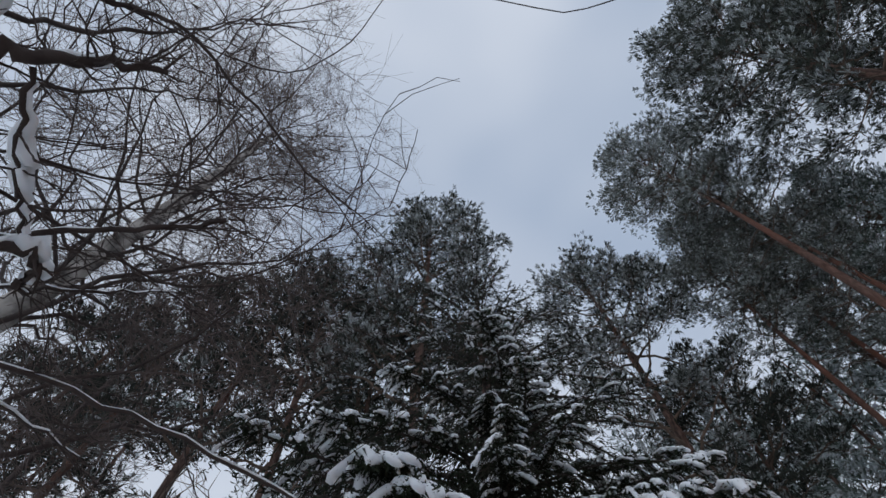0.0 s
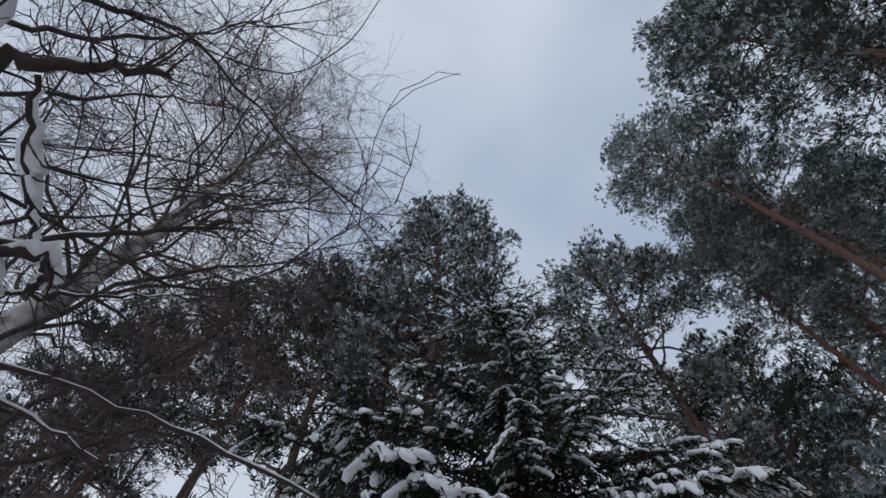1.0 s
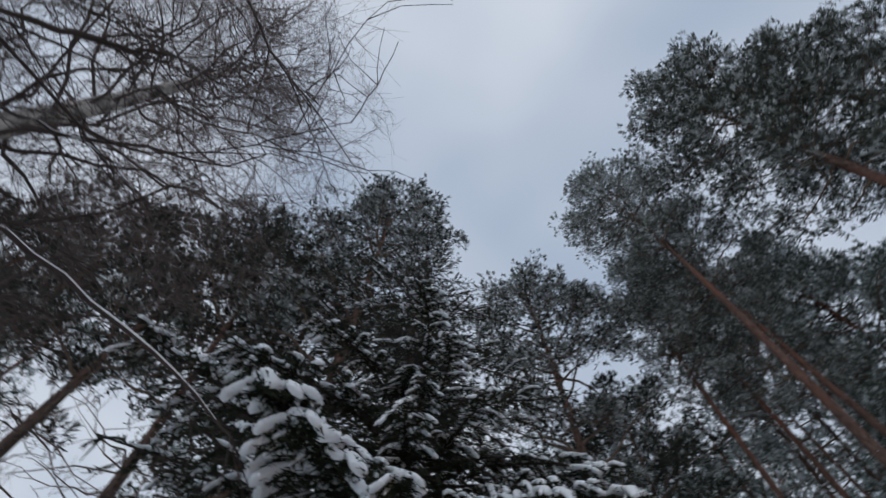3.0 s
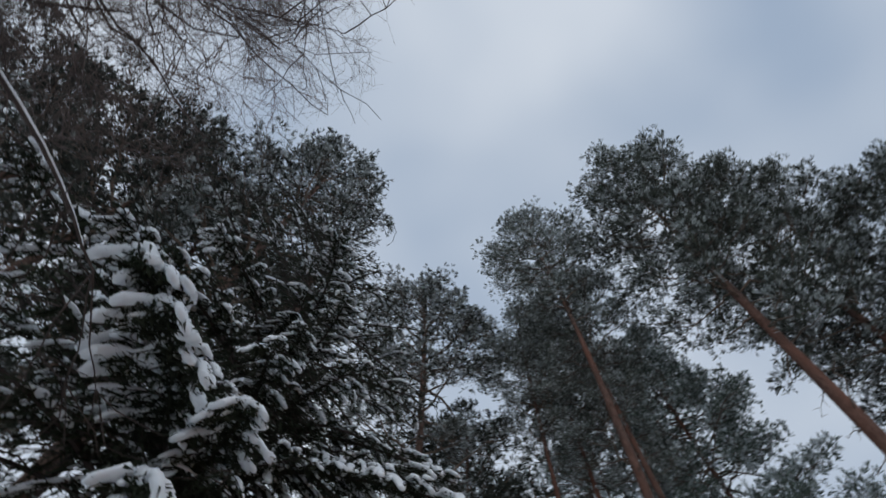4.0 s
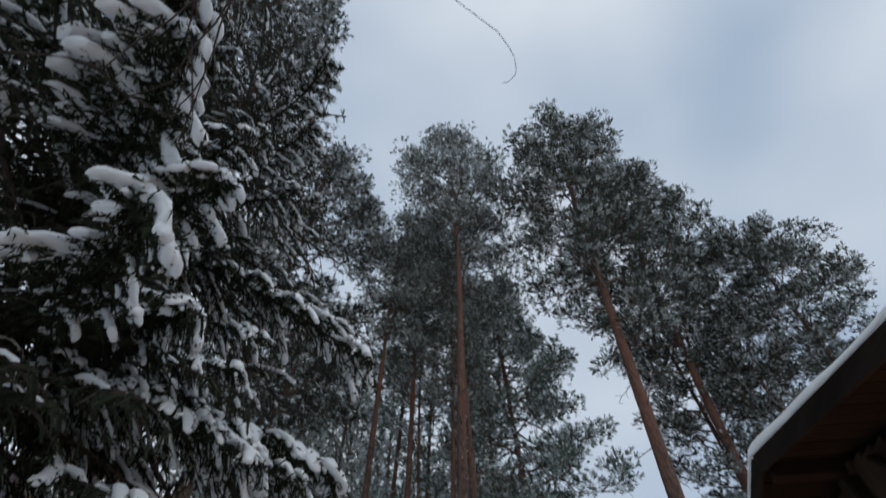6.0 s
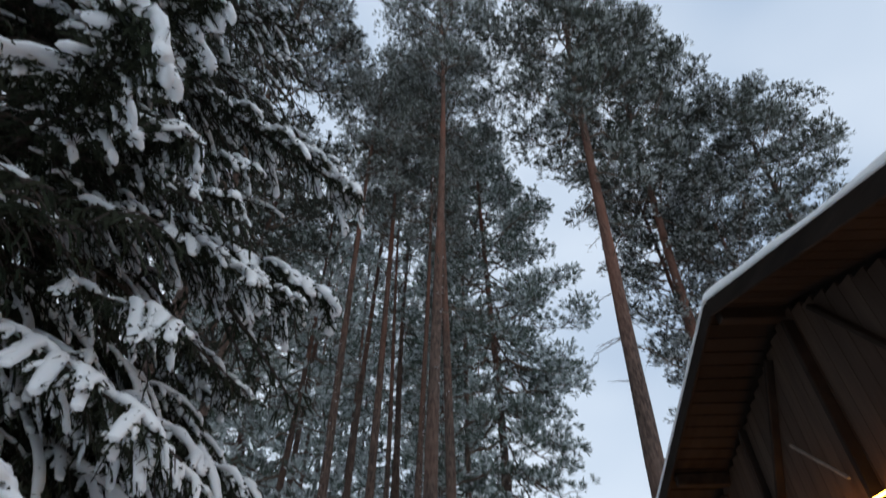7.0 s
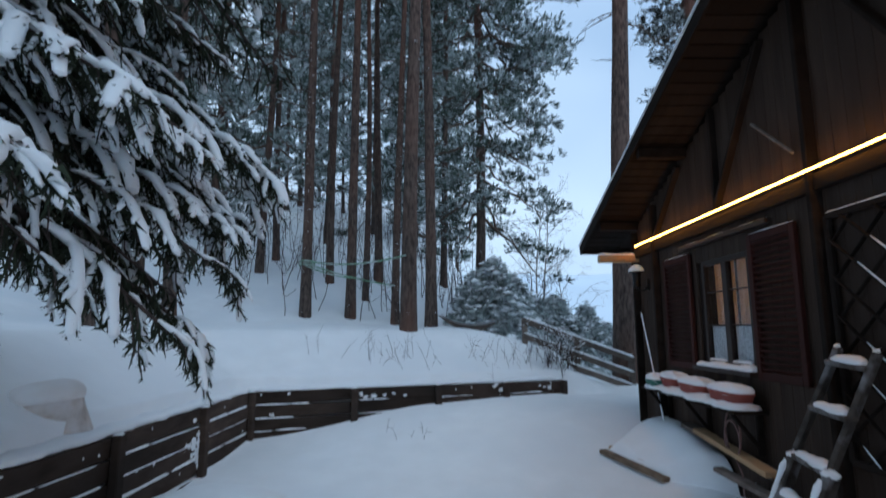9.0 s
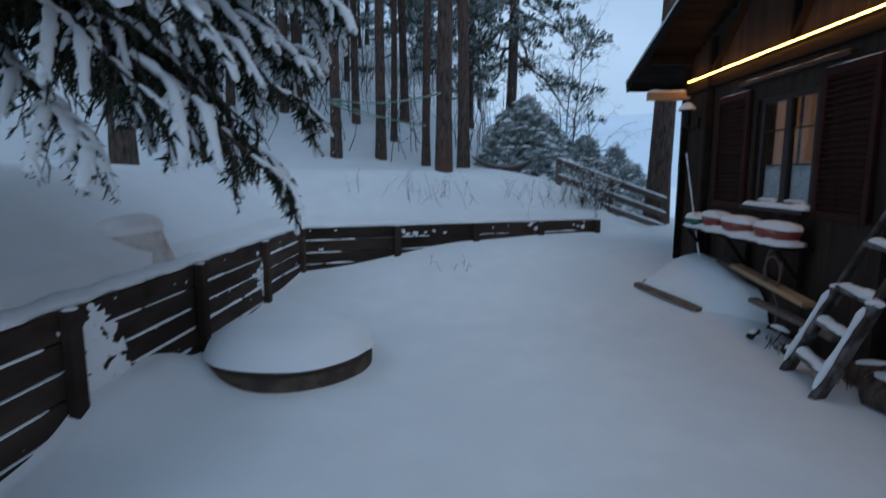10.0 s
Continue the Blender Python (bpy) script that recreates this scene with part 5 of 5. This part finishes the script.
# ---- round cover with snow ----
lid = thing("round_cover", "round wooden well cover under a smooth dome of snow", "well cover", at=(-3.13, 4.42, 0.045))
n = 48
ang = np.linspace(0, 2 * np.pi, n, endpoint=False)
ODD = 1 + 0.012 * np.sin(2 * ang + 0.5) + 0.006 * np.sin(5 * ang)
COVERWOOD = material("weathered_cover_wood", (0.1, 0.074, 0.054), 0.85, vary=0.4, scale=7, bump=0.5, bump_scale=30, second=(0.05, 0.04, 0.034), second_scale=5)
for k, (lo, hi) in enumerate(((-0.1, 0.09), (0.094, 0.125))):
    g = Geo()
    v, f = lathe([(0.66 + 0.008 * k, lo), (0.665 + 0.008 * k, hi - 0.01), (0.655 + 0.008 * k, hi), (0.0, hi)], n)
    g.add(v, f)
    part("rim", g.mesh("rim", COVERWOOD if k == 0 else PLANK), lid)
g = Geo()
rs = np.linspace(1, 0, 18)
v = np.array([(0.672 * r_ * math.cos(q) * o, 0.672 * r_ * math.sin(q) * o, 0.122 + 0.23 * (1 - r_ ** 4.5) ** 0.6 + 0.012 * math.sin(2.3 * q + 4 * r_) * r_) for r_ in rs for q, o in zip(ang, ODD)])
g.add(v, [(k * n + j, k * n + (j + 1) % n, (k + 1) * n + (j + 1) % n, (k + 1) * n + j) for k in range(17) for j in range(n)])
part("snow", g.mesh("snow", SNOW), lid)

# snow-capped stump on the bank; warm light and darker sides are painted in
WARMSNOW = material("warm_lit_snow", (0.74, 0.71, 0.69), 0.8, vary=0.05, scale=3, bump=0.3, bump_scale=40, second=(0.8, 0.8, 0.81), second_scale=2)
STUMPWOOD = material("snow_dusted_shaded_wood", (0.5, 0.44, 0.39), 0.9, vary=0.3, scale=9, bump=0.5, bump_scale=30, second=(0.62, 0.6, 0.6), second_scale=4)
stump = thing("stump", "low stump hidden under a round cap of snow", "stump", at=(-4.45, 4.47, 0.99))
g = Geo()
v, f = lathe([(0.37, -0.4), (0.33, -0.16), (0.285, -0.04), (0.25, 0.05), (0.228, 0.13), (0.2, 0.15), (0.0, 0.15)], 26)
g.add(v + rng.normal(0, 0.004, v.shape), f)
part("wood", g.mesh("wood", STUMPWOOD), stump, "snow-dusted sides, warm light and shade put into their tan colour")
g = Geo()
v, f = lathe([(0.0, 0.09), (0.19, 0.09), (0.222, 0.105), (0.238, 0.135), (0.236, 0.17), (0.212, 0.205), (0.165, 0.232), (0.09, 0.25), (0.0, 0.255)], 36)
g.add(v * (1.0, 1.12, 1.0) + 0.01 * np.sin(v[:, :1] * 11 + v[:, 1:2] * 7) * (1, 1, 1), f)
part("snow", g.mesh("snow", WARMSNOW), stump, "thin snow with warm light put into its colour")

# ---- railing of the steps beyond the yard ----
railing = thing("railing", "weathered stair railing down the slope with snow on its rails", "railing")
ra, rb = np.array((0.14, 10.6, 1.82)), np.array((2.1, 10.15, 1.08))
for k, drop in enumerate((0.0, 0.3, 0.56)):
    a_, b_ = ra - (0, 0, drop), rb - (0, 0, drop * 0.9)
    timber("rail", tuple(a_), tuple(b_), 0.04, 0.11, GREYWOOD, railing)
    snow_strip("snow", tuple(a_ + (0.02, 0, 0.055)), tuple(b_ + (-0.02, 0, 0.055)), 0.06, 0.035, railing, 60 + k)
for u in (0.02, 0.5, 0.98):
    p = ra + (rb - ra) * u
    timber("post", (p[0], p[1] + 0.05, p[2] - 1.4), (p[0], p[1] + 0.05, p[2] + 0.06), 0.1, 0.1, GREYWOOD, railing, up=(0, 1, 0))
timber("brace", tuple(ra + (rb - ra) * 0.5 - (0, 0, 0.25)), tuple(ra + (rb - ra) * 0.36 - (0, 0.02, 0.5)), 0.03, 0.08, GREYWOOD, railing)


# ---- bare stems ----
def stems(name, label, cx, cy, num, h, spread, seed, twigs=3, thick=0.004, snowed=0.0, category="shrub"):
    r = np.random.default_rng(seed)
    g, sn = Geo(), Geo()
    for _ in range(num):
        x, y = cx + r.normal(0, spread), cy + r.normal(0, spread * 0.6)
        hh = h * r.uniform(0.5, 1.15)
        d = unit(np.array([r.normal(0, 0.35), r.normal(0, 0.35), 1.0]))
        z = float(ground(x, y)) - 0.03
        t = bend((x, y, z), d, hh, 6, r.uniform(-0.3, 0.1), r, 0.12)
        g.add(*tube(t, np.linspace(thick, thick * 0.4, 6), 3))
        for _ in range(twigs):
            q = t[r.integers(2, 6)]
            d2 = unit(d + r.normal(0, 0.6, 3))
            w = bend(q, d2, hh * r.uniform(0.2, 0.45), 4, -0.1, r, 0.15)
            g.add(*tube(w, np.linspace(thick * 0.6, thick * 0.3, 4), 3))
            if r.random() < snowed:
                lumps(sn, w[1:] + (0, 0, 0.008), np.full(3, 0.022), r)
    ob = thing(name, label, category)
    tagged(part("growth", g.mesh("growth", TWIG), ob), kind="stuff")
    if sn.n:
        tagged(part("snow", sn.mesh("snow", SNOW), ob), kind="stuff")


stems("shrub", "leafless shrub with snow on its twigs beside the railing", 0.62, 9.95, 46, 0.75, 0.26, 1, 5, 0.006, 0.6)
for k, (x, y, num, h) in enumerate(((-2.5, 8.9, 12, 0.5), (-1.9, 9.1, 14, 0.5), (-0.6, 9.5, 12, 0.55), (-0.1, 9.6, 10, 0.5), (-3.4, 8.7, 4, 0.4), (-1.9, 7.5, 5, 0.22))):
    stems("dry_stalks", "thin dry stalks standing out of the snow", x, y, num, h, 0.22, 70 + k, 2, 0.003, 0.1, "dry grass")

stems("brushwood", "dark broken twigs sticking out of the snow by the boards", 1.2, 4.75, 22, 0.2, 0.14, 77, thick=0.006, category="brushwood")
stems("brushwood", "tangle of dark twigs under the ladder", 1.22, 4.15, 20, 0.26, 0.14, 78, thick=0.005, category="brushwood")


# undergrowth in the wood
r = np.random.default_rng(31)
g = Geo()
for _ in range(170):
    az, dist = r.uniform(-26, 4), r.uniform(12.5, 24)
    x, y = from_yard(az, dist)
    hh = r.uniform(0.8, 3.6)
    t = bend((x, y, float(ground(x, y)) - 0.1), unit(np.array([r.normal(0, 0.15), r.normal(0, 0.15), 1.0])), hh, 6, 0, r, 0.1)
    g.add(*tube(t, np.linspace(0.01, 0.004, 6), 4))
    for _ in range(5):
        q = t[r.integers(1, 6)]
        g.add(*tube(bend(q, unit(np.array([r.normal(0, 1), r.normal(0, 1), 0.9])), hh * r.uniform(0.15, 0.4), 4, 0.1, r, 0.15), np.linspace(0.006, 0.003, 4), 3))
single("undergrowth", g.mesh("undergrowth", TWIG), "thin bare saplings and brush among the trunks", "undergrowth", kind="stuff")


# ---- small snowy spruces on the slope ----
def small_spruce(label, x, y, h, spread, seed):
    r = np.random.default_rng(seed)
    z0 = float(ground(x, y)) - 0.05
    tree = thing("spruce_tree", label, "tree", "small snowy spruces", at=(x, y, z0))
    g = Geo()
    g.add(*tube([(0, 0, -0.3), (0, 0, h * 0.5), (0, 0, h)], (0.05, 0.03, 0.006), 7))
    part("trunk", g.mesh("trunk", BARK), tree)
    leaf, snow = Geo(), Geo()
    n = 110
    for i in range(n):
        k = (i + r.random()) / n
        z = h * (0.04 + 0.94 * k)
        ln = spread * (1 - k) ** 0.8 * r.uniform(0.7, 1.1) + 0.08
        az = i * 2.4
        line = bend((0, 0, z), unit(np.array([math.cos(az), math.sin(az), 0.1])), ln, 6, -0.4, r, 0.1)
        w = 10
        u = r.uniform(0.15, 1, w)
        c = np.stack([np.interp(u, np.linspace(0, 1, 6), line[:, j]) for j in range(3)], -1) + r.normal(0, 0.06, (w, 3))
        tufts(leaf, c, unit(np.repeat((line[-1] - line[0])[None], w, 0) + (0, 0, -0.3 * ln)), 0.19, 0.02, 8, r)
        caught = r.random(w) < 0.88
        lumps(snow, c[caught] + (0, 0, 0.045), r.uniform(0.055, 0.135, caught.sum()) * (0.6 + 0.4 * spread), r)
    tagged(part("foliage", leaf.mesh("foliage", RIMEHAZE, smooth=False), tree), kind="stuff")
    tagged(part("snow", snow.mesh("snow", SNOW), tree, "heavy snow on every bough"), kind="stuff")


for az, dist, h, sp, seed in ((5.4, 12.4, 1.7, 1.0, 1), (3.6, 13.2, 1.4, 0.9, 2), (7.4, 13.2, 1.5, 0.9, 3), (11.9, 15.5, 2.1, 0.85, 4), (14.9, 16.5, 2.2, 0.9, 5), (13.4, 15.0, 1.5, 0.8, 6), (16.6, 17.5, 2.1, 1.0, 7), (9.6, 16.0, 1.8, 1.0, 8)):
    small_spruce("small spruce almost hidden under snow on the slope", *from_yard(az, dist), h, sp, seed)


# ---- birches ----
FINETWIG = material("fine_birch_twigs", (0.13, 0.1, 0.09), 0.85, vary=0.3, scale=5, bump=0, spec=0.2)

def birch(label, x, y, height, girth, seed, first=0.28, reach=0.22, boughs=30, fine=7, lean=(0, 0), finest=3, bark=None):
    r = np.random.default_rng(seed)
    tree = thing("birch_tree", label, "tree", at=(x, y, float(ground(x, y)) - 0.1))
    n = 24
    s = np.linspace(0, 1, n)
    trunk = np.stack([lean[0] * s + 0.1 * np.sin(s * 7 + seed), lean[1] * s + 0.1 * np.cos(s * 6 + seed) - 0.1 * math.cos(seed), s * height], -1)
    g = Geo()
    g.add(*tube(trunk, girth * (1 - s) ** 0.8 + 0.006, 12))
    part("trunk", g.mesh("trunk", bark or BIRCH), tree)
    bough, twig = Geo(), Geo()
    for i in range(boughs):
        u = first + (0.97 - first) * (i + r.random()) / boughs
        a = np.array([np.interp(u, s, trunk[:, j]) for j in range(3)])
        az = i * 2.4 + r.uniform(-0.4, 0.4)
        ln = height * reach * (1.25 - u) ** 0.4 * r.uniform(0.7, 1.2)
        d = unit(np.array([math.cos(az), math.sin(az), r.uniform(0.35, 1.15)]))
        line = bend(a, d, ln, 9, 0.15, r, 0.3)
        bough.add(*tube(line, np.linspace(max(0.012, girth * 0.2 * (1.1 - u)), 0.005, 9), 5))
        for j in range(fine):
            q = line[r.integers(2, 9)]
            d2 = unit(d * 0.7 + r.normal(0, 0.6, 3))
            l2 = ln * r.uniform(0.25, 0.5)
            sub = bend(q, d2, l2, 6, -0.15, r, 0.3)
            twig.add(*tube(sub, np.linspace(0.0048, 0.0024, 6), 3))
            for _ in range(fine):
                q2 = sub[r.integers(1, 6)]
                d3 = unit(d2 * 0.6 + r.normal(0, 0.6, 3))
                l3 = l2 * r.uniform(0.3, 0.6)
                t3 = bend(q2, d3, l3, 4, -0.25, r, 0.25)
                twig.add(*tube(t3, np.linspace(0.003, 0.002, 4), 3))
                for _ in range(finest):
                    q3 = t3[r.integers(1, 4)]
                    t4 = bend(q3, unit(d3 * 0.5 + r.normal(0, 0.6, 3)), l3 * r.uniform(0.5, 1.0), 3, -0.3, r, 0.2)[::2]
                    twig.add(*tube(t4, np.array([0.002, 0.0012]), 3))
    tagged(part("branching", bough.mesh("branching", TWIG), tree), kind="stuff")
    tagged(part("brush", twig.mesh("brush", FINETWIG), tree, "haze of fine bare twigs"), kind="stuff")
    return tree


birch("tall leafless birch with a pale trunk and a haze of twigs", -2.45, -2.2, 12.6, 0.15, 2, first=0.26, lean=(0.05, -0.25), reach=0.19, boughs=76, finest=5)
birch("leafless birch farther down the slope", -6.2, -3.2, 12.0, 0.05, 6, boughs=10, fine=4, finest=1, bark=TWIG)
for k, (az, dist, h) in enumerate(((10.2, 17.0, 5.2), (11.0, 17.8, 6.0), (9.2, 19.0, 4.2), (12.4, 20.0, 4.5))):
    birch("thin leafless sapling against the open valley", *from_yard(az, dist), h, 0.035, 20 + k, first=0.2, reach=0.3, boughs=12, fine=4, finest=1)

# ---- bare tree with snowy limbs close by ----
near = thing("bare_tree", "leafless garden tree with snow lying thick on its crooked limbs", "tree")


def limb(points, r0, r1, seed, snow=0.0, side=8, group="limb"):
    r = np.random.default_rng(seed)
    p = np.array(points, float)
    u = np.linspace(0, 1, len(p))
    n = 18
    uu = np.linspace(0, 1, n)
    q = np.stack([np.interp(uu, u, p[:, j]) for j in range(3)], -1)
    for _ in range(10 if group == "shoot" else 2):
        q[1:-1] = (q[:-2] + 2 * q[1:-1] + q[2:]) / 4
    q[1:-1] += r.normal(0, 0.008 if side else 0.002, (n - 2, 3))
    g = Geo()
    rad = np.linspace(r0, r1, n) * r.uniform(0.85, 1.15, n)
    g.add(*tube(q, rad, 8))
    ln = float(np.linalg.norm(np.diff(p, axis=0), axis=1).sum())
    for _ in range(side):
        k = r.integers(3, n)
        d = unit(unit(q[min(k + 1, n - 1)] - q[k - 1]) * 0.8 + r.normal(0, 0.55, 3))
        t = bend(q[k], d, ln * r.uniform(0.15, 0.45), 7, r.uniform(-0.2, 0.2), r, 0.14)
        g.add(*tube(t, np.linspace(max(0.0035, r1 * 0.7), 0.0016, 7), 4))
        for _ in range(3):
            kk = r.integers(2, 7)
            g.add(*tube(bend(t[kk], unit(d + r.normal(0, 0.7, 3)), ln * r.uniform(0.06, 0.16), 4, 0, r, 0.3), np.linspace(0.003, 0.0015, 4), 3))
    ob = part(group, g.mesh(group, TWIG), near)
    if snow:
        sp = q[1:-1].copy()
        k = len(sp)
        rs = snow * np.sin(np.linspace(0.3, np.pi - 0.3, k)) ** 0.5 * (1 + 0.35 * np.sin(np.linspace(0, 9, k) + seed))
        sp[:, 2] += rad[1:-1] + rs * 0.5
        v, f = tube(sp, rs, 9, 0.8)
        g = Geo()
        g.add(v + r.normal(0, snow * 0.05, v.shape), f)
        g.add(v, [list(range(9))[::-1], list(range((k - 1) * 9, k * 9))])
        part("snow", g.mesh("snow", SNOW), ob)


g = Geo()
g.add(*tube([(-1.05, -1.9, -0.2), (-1.0, -1.75, 1.5), (-0.85, -1.55, 2.6), (-0.7, -1.3, 3.15)], (0.11, 0.09, 0.075, 0.06), 12))
part("trunk", g.mesh("trunk", BARK), near)
limb([(-0.7, -1.3, 3.15), (-0.45, -1.22, 3.3), (-0.2, -1.15, 3.4), (0.1, -1.05, 3.5)], 0.028, 0.013, 1, 0.035, 4)
limb([(-0.7, -1.3, 3.15), (-0.9, -1.12, 3.2), (-1.1, -1.05, 3.2)], 0.028, 0.016, 2, 0.05, 4)
limb([(-0.42, -1.25, 3.35), (-0.39, -1.14, 3.44), (-0.39, -1.03, 3.51), (-0.34, -0.92, 3.58), (-0.35, -0.8, 3.64)], 0.03, 0.008, 3, 0.018, 16)
limb([(-0.42, -1.09, 3.46), (-0.63, -1.08, 3.4), (-0.78, -1.04, 3.36), (-0.9, -1.0, 3.32)], 0.009, 0.006, 4, 0.03, 5)
limb([(-0.95, -1.15, 3.3), (-0.92, -1.1, 3.37), (-0.87, -0.78, 3.58), (-0.81, -0.56, 3.7)], 0.012, 0.008, 5, 0.008, 14)
limb([(-0.9, -1.08, 3.26), (-0.92, -0.98, 3.32), (-0.97, -0.95, 3.32), (-1.02, -0.98, 3.26)], 0.016, 0.012, 6, 0.035, 5)
limb([(-1.15, -1.3, 3.1), (-1.3, -1.05, 3.27), (-1.42, -0.74, 3.35), (-1.51, -0.45, 3.37), (-1.62, -0.03, 3.33), (-1.7, 0.25, 3.25)], 0.0105, 0.004, 7, 0.006, 9)
limb([(-0.2, -1.35, 3.95), (-0.26, -1.19, 4.13), (-0.24, -1.02, 4.22), (-0.57, -0.62, 4.3), (-0.83, -0.24, 4.29)], 0.012, 0.004, 8, 0.0, 12)
limb([(-0.1, -1.2, 3.45), (-0.2, -1.35, 3.95), (-0.43, -0.72, 4.72), (-0.15, -0.44, 4.8), (0.17, -0.32, 4.82)], 0.006, 0.002, 9, 0.0, 0)
limb([(-0.6, -1.3, 3.25), (-1.5, -0.9, 4.2), (-1.32, -0.46, 4.5), (-1.04, -0.18, 4.65), (-0.89, -0.01, 4.7)], 0.007, 0.002, 10, 0.0, 9)
limb([(-0.55, -1.3, 3.2), (-0.8, -1.25, 3.7), (-0.95, -0.95, 4.2), (-1.1, -0.8, 4.8)], 0.008, 0.003, 11, 0.0, 30)
limb([(-1.0, -1.1, 3.2), (-1.25, -1.15, 3.6), (-1.4, -1.0, 4.0), (-1.6, -0.9, 4.4)], 0.01, 0.003, 12, 0.006, 28)
limb([(-0.3, -1.18, 3.37), (-0.35, -1.2, 3.9), (-0.3, -1.1, 4.6), (-0.1, -0.9, 5.2)], 0.011, 0.003, 13, 0.0, 26)
limb([(-1.1, -1.25, 3.1), (-1.35, -1.3, 3.3), (-1.6, -1.1, 3.4), (-1.85, -0.8, 3.45)], 0.008, 0.003, 14, 0.007, 10)
limb([(-0.5, -1.3, 3.2), (-0.6, -1.2, 4.4), (-0.75, -1.1, 5.4)], 0.009, 0.003, 17, 0.0, 20)
limb([(-0.9, -1.3, 3.3), (-1.2, -1.3, 4.3), (-1.5, -1.3, 5.3)], 0.009, 0.003, 18, 0.0, 20)
limb([(-0.3, -1.4, 3.4), (-0.1, -1.5, 4.4), (0.0, -1.5, 5.5)], 0.009, 0.003, 19, 0.0, 20)
# a long withered shoot that arches over the yard
limb([(-1.62, -0.03, 3.34), (-1.66, 0.12, 3.62), (-1.49, 0.35, 3.82), (-1.11, 0.54, 3.85), (-0.98, 0.67, 3.8), (-1.0, 0.78, 3.74), (-1.06, 0.8, 3.72), (-1.08, 0.78, 3.71)], 0.0016, 0.0011, 15, 0.0, 0, "shoot")
limb([(0.1, -1.05, 3.5), (0.1, -0.4, 3.3), (0.12, 0.09, 3.03), (0.115, 0.24, 3.01), (0.2, 0.355, 2.97), (0.35, 0.4, 3.0)], 0.0016, 0.0011, 16, 0.0, 0, "shoot")

# ---- straps between the trees ----
GREENS = material("green_webbing", (0.17, 0.3, 0.19), 0.7, vary=0.3, scale=20, bump=0.3, bump_scale=80, second=(0.4, 0.46, 0.42), second_scale=3)
bx, by = from_yard(-14.4, 12.6)
px, py = from_yard(-3.7, 9.8)
dx, dy = from_yard(-5.1, 12.6)
cx2, cy2 = from_yard(-9.8, 12.8)


def strap(a_, b_, sag, label):
    g = Geo()
    t = np.linspace(0, 1, 14)[:, None]
    p = np.array(a_) * (1 - t) + np.array(b_) * t - np.array([0, 0, 1.0]) * sag * 4 * t * (1 - t)
    v, f = tube(p, 0.018, 6)
    c = np.repeat(p, 6, axis=0)
    d = v - c
    g.add(c + d * (1, 0.3, 1), f)
    single("strap", g.mesh("strap", GREENS), label, "strap", "green straps between the trees")


strap((bx, by - 0.16, 3.2), (px - 0.05, py - 0.16, 2.98), 0.12, "green webbing strap stretched between two pines")
strap((bx, by - 0.17, 3.15), (dx, dy - 0.12, 2.66), 0.06, "green webbing strap running down to a slender pine")
strap((bx, by - 0.18, 3.1), (cx2, cy2 - 0.15, 2.85), 0.05, "short green strap beside the other straps")
g = Geo()
q = np.linspace(0, 2 * np.pi, 24)
for z in (3.12, 3.2):
    g.add(*tube(np.stack([bx + 0.17 * np.cos(q), by + 0.17 * np.sin(q), z + 0 * q], -1), 0.02, 5))
single("strap", g.mesh("strap", GREENS), "green strap wound round a pine trunk", "strap", "green straps between the trees")

# hammock under snow
g = Geo()
ha, hb = np.array((-1.5, 11.6, 1.95)), np.array((0.15, 12.2, 2.1))
us, ws = np.linspace(0, 1, 24), np.linspace(-1, 1, 9)
v = []
for u in us:
    c = ha + (hb - ha) * u - np.array([0, 0, 0.42]) * 4 * u * (1 - u)
    wd = 0.28 * math.sin(math.pi * u) ** 0.5
    for w in ws:
        v.append(c + np.array([-0.15 * w * wd, w * wd, 0.12 * w * w * math.sin(math.pi * u)]))
v = np.array(v)
f = [(i * 9 + j, i * 9 + j + 1, (i + 1) * 9 + j + 1, (i + 1) * 9 + j) for i in range(23) for j in range(8)]
g.add(v, f)
hammock = thing("hammock", "sagging hammock filled with snow between the trees", "hammock")
part("cloth", g.mesh("cloth", GREYWOOD), hammock)
g = Geo()
top = v.copy()
top[:, 2] += 0.02 + 0.07 * np.sin(np.pi * np.repeat(us, 9)) * (1 - 0.6 * np.tile(ws, 24) ** 2)
g.add(top, f)
part("snow", g.mesh("snow", SNOW), hammock)

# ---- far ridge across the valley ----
# valley haze is put into the ridge's pale bluish colour
RIDGE = material("haze_tinted_ridge", (0.72, 0.79, 0.86), 1.0, vary=0.05, scale=0.01, bump=0, second=(0.66, 0.74, 0.83), second_scale=0.004)
n = 60
azs = np.radians(np.linspace(-60, 100, n))
g = Geo()
v = []
for k, q in enumerate(azs):
    top = 70 + 2.0 * math.sin(k * 0.4) + 1.2 * math.sin(k * 1.3)
    for dist, z in ((500, -14), (640, top * 0.75), (760, top * 1.16), (900, top * 1.2)):
        v.append((dist * math.sin(q), dist * math.cos(q), z))
g.add(v, [(k * 4 + j, (k + 1) * 4 + j, (k + 1) * 4 + j + 1, k * 4 + j + 1) for k in range(n - 1) for j in range(3)])
single("backdrop", g.mesh("backdrop", RIDGE), "snowy ridge far across the valley, haze put into its pale colour", "ridge", kind="structure")
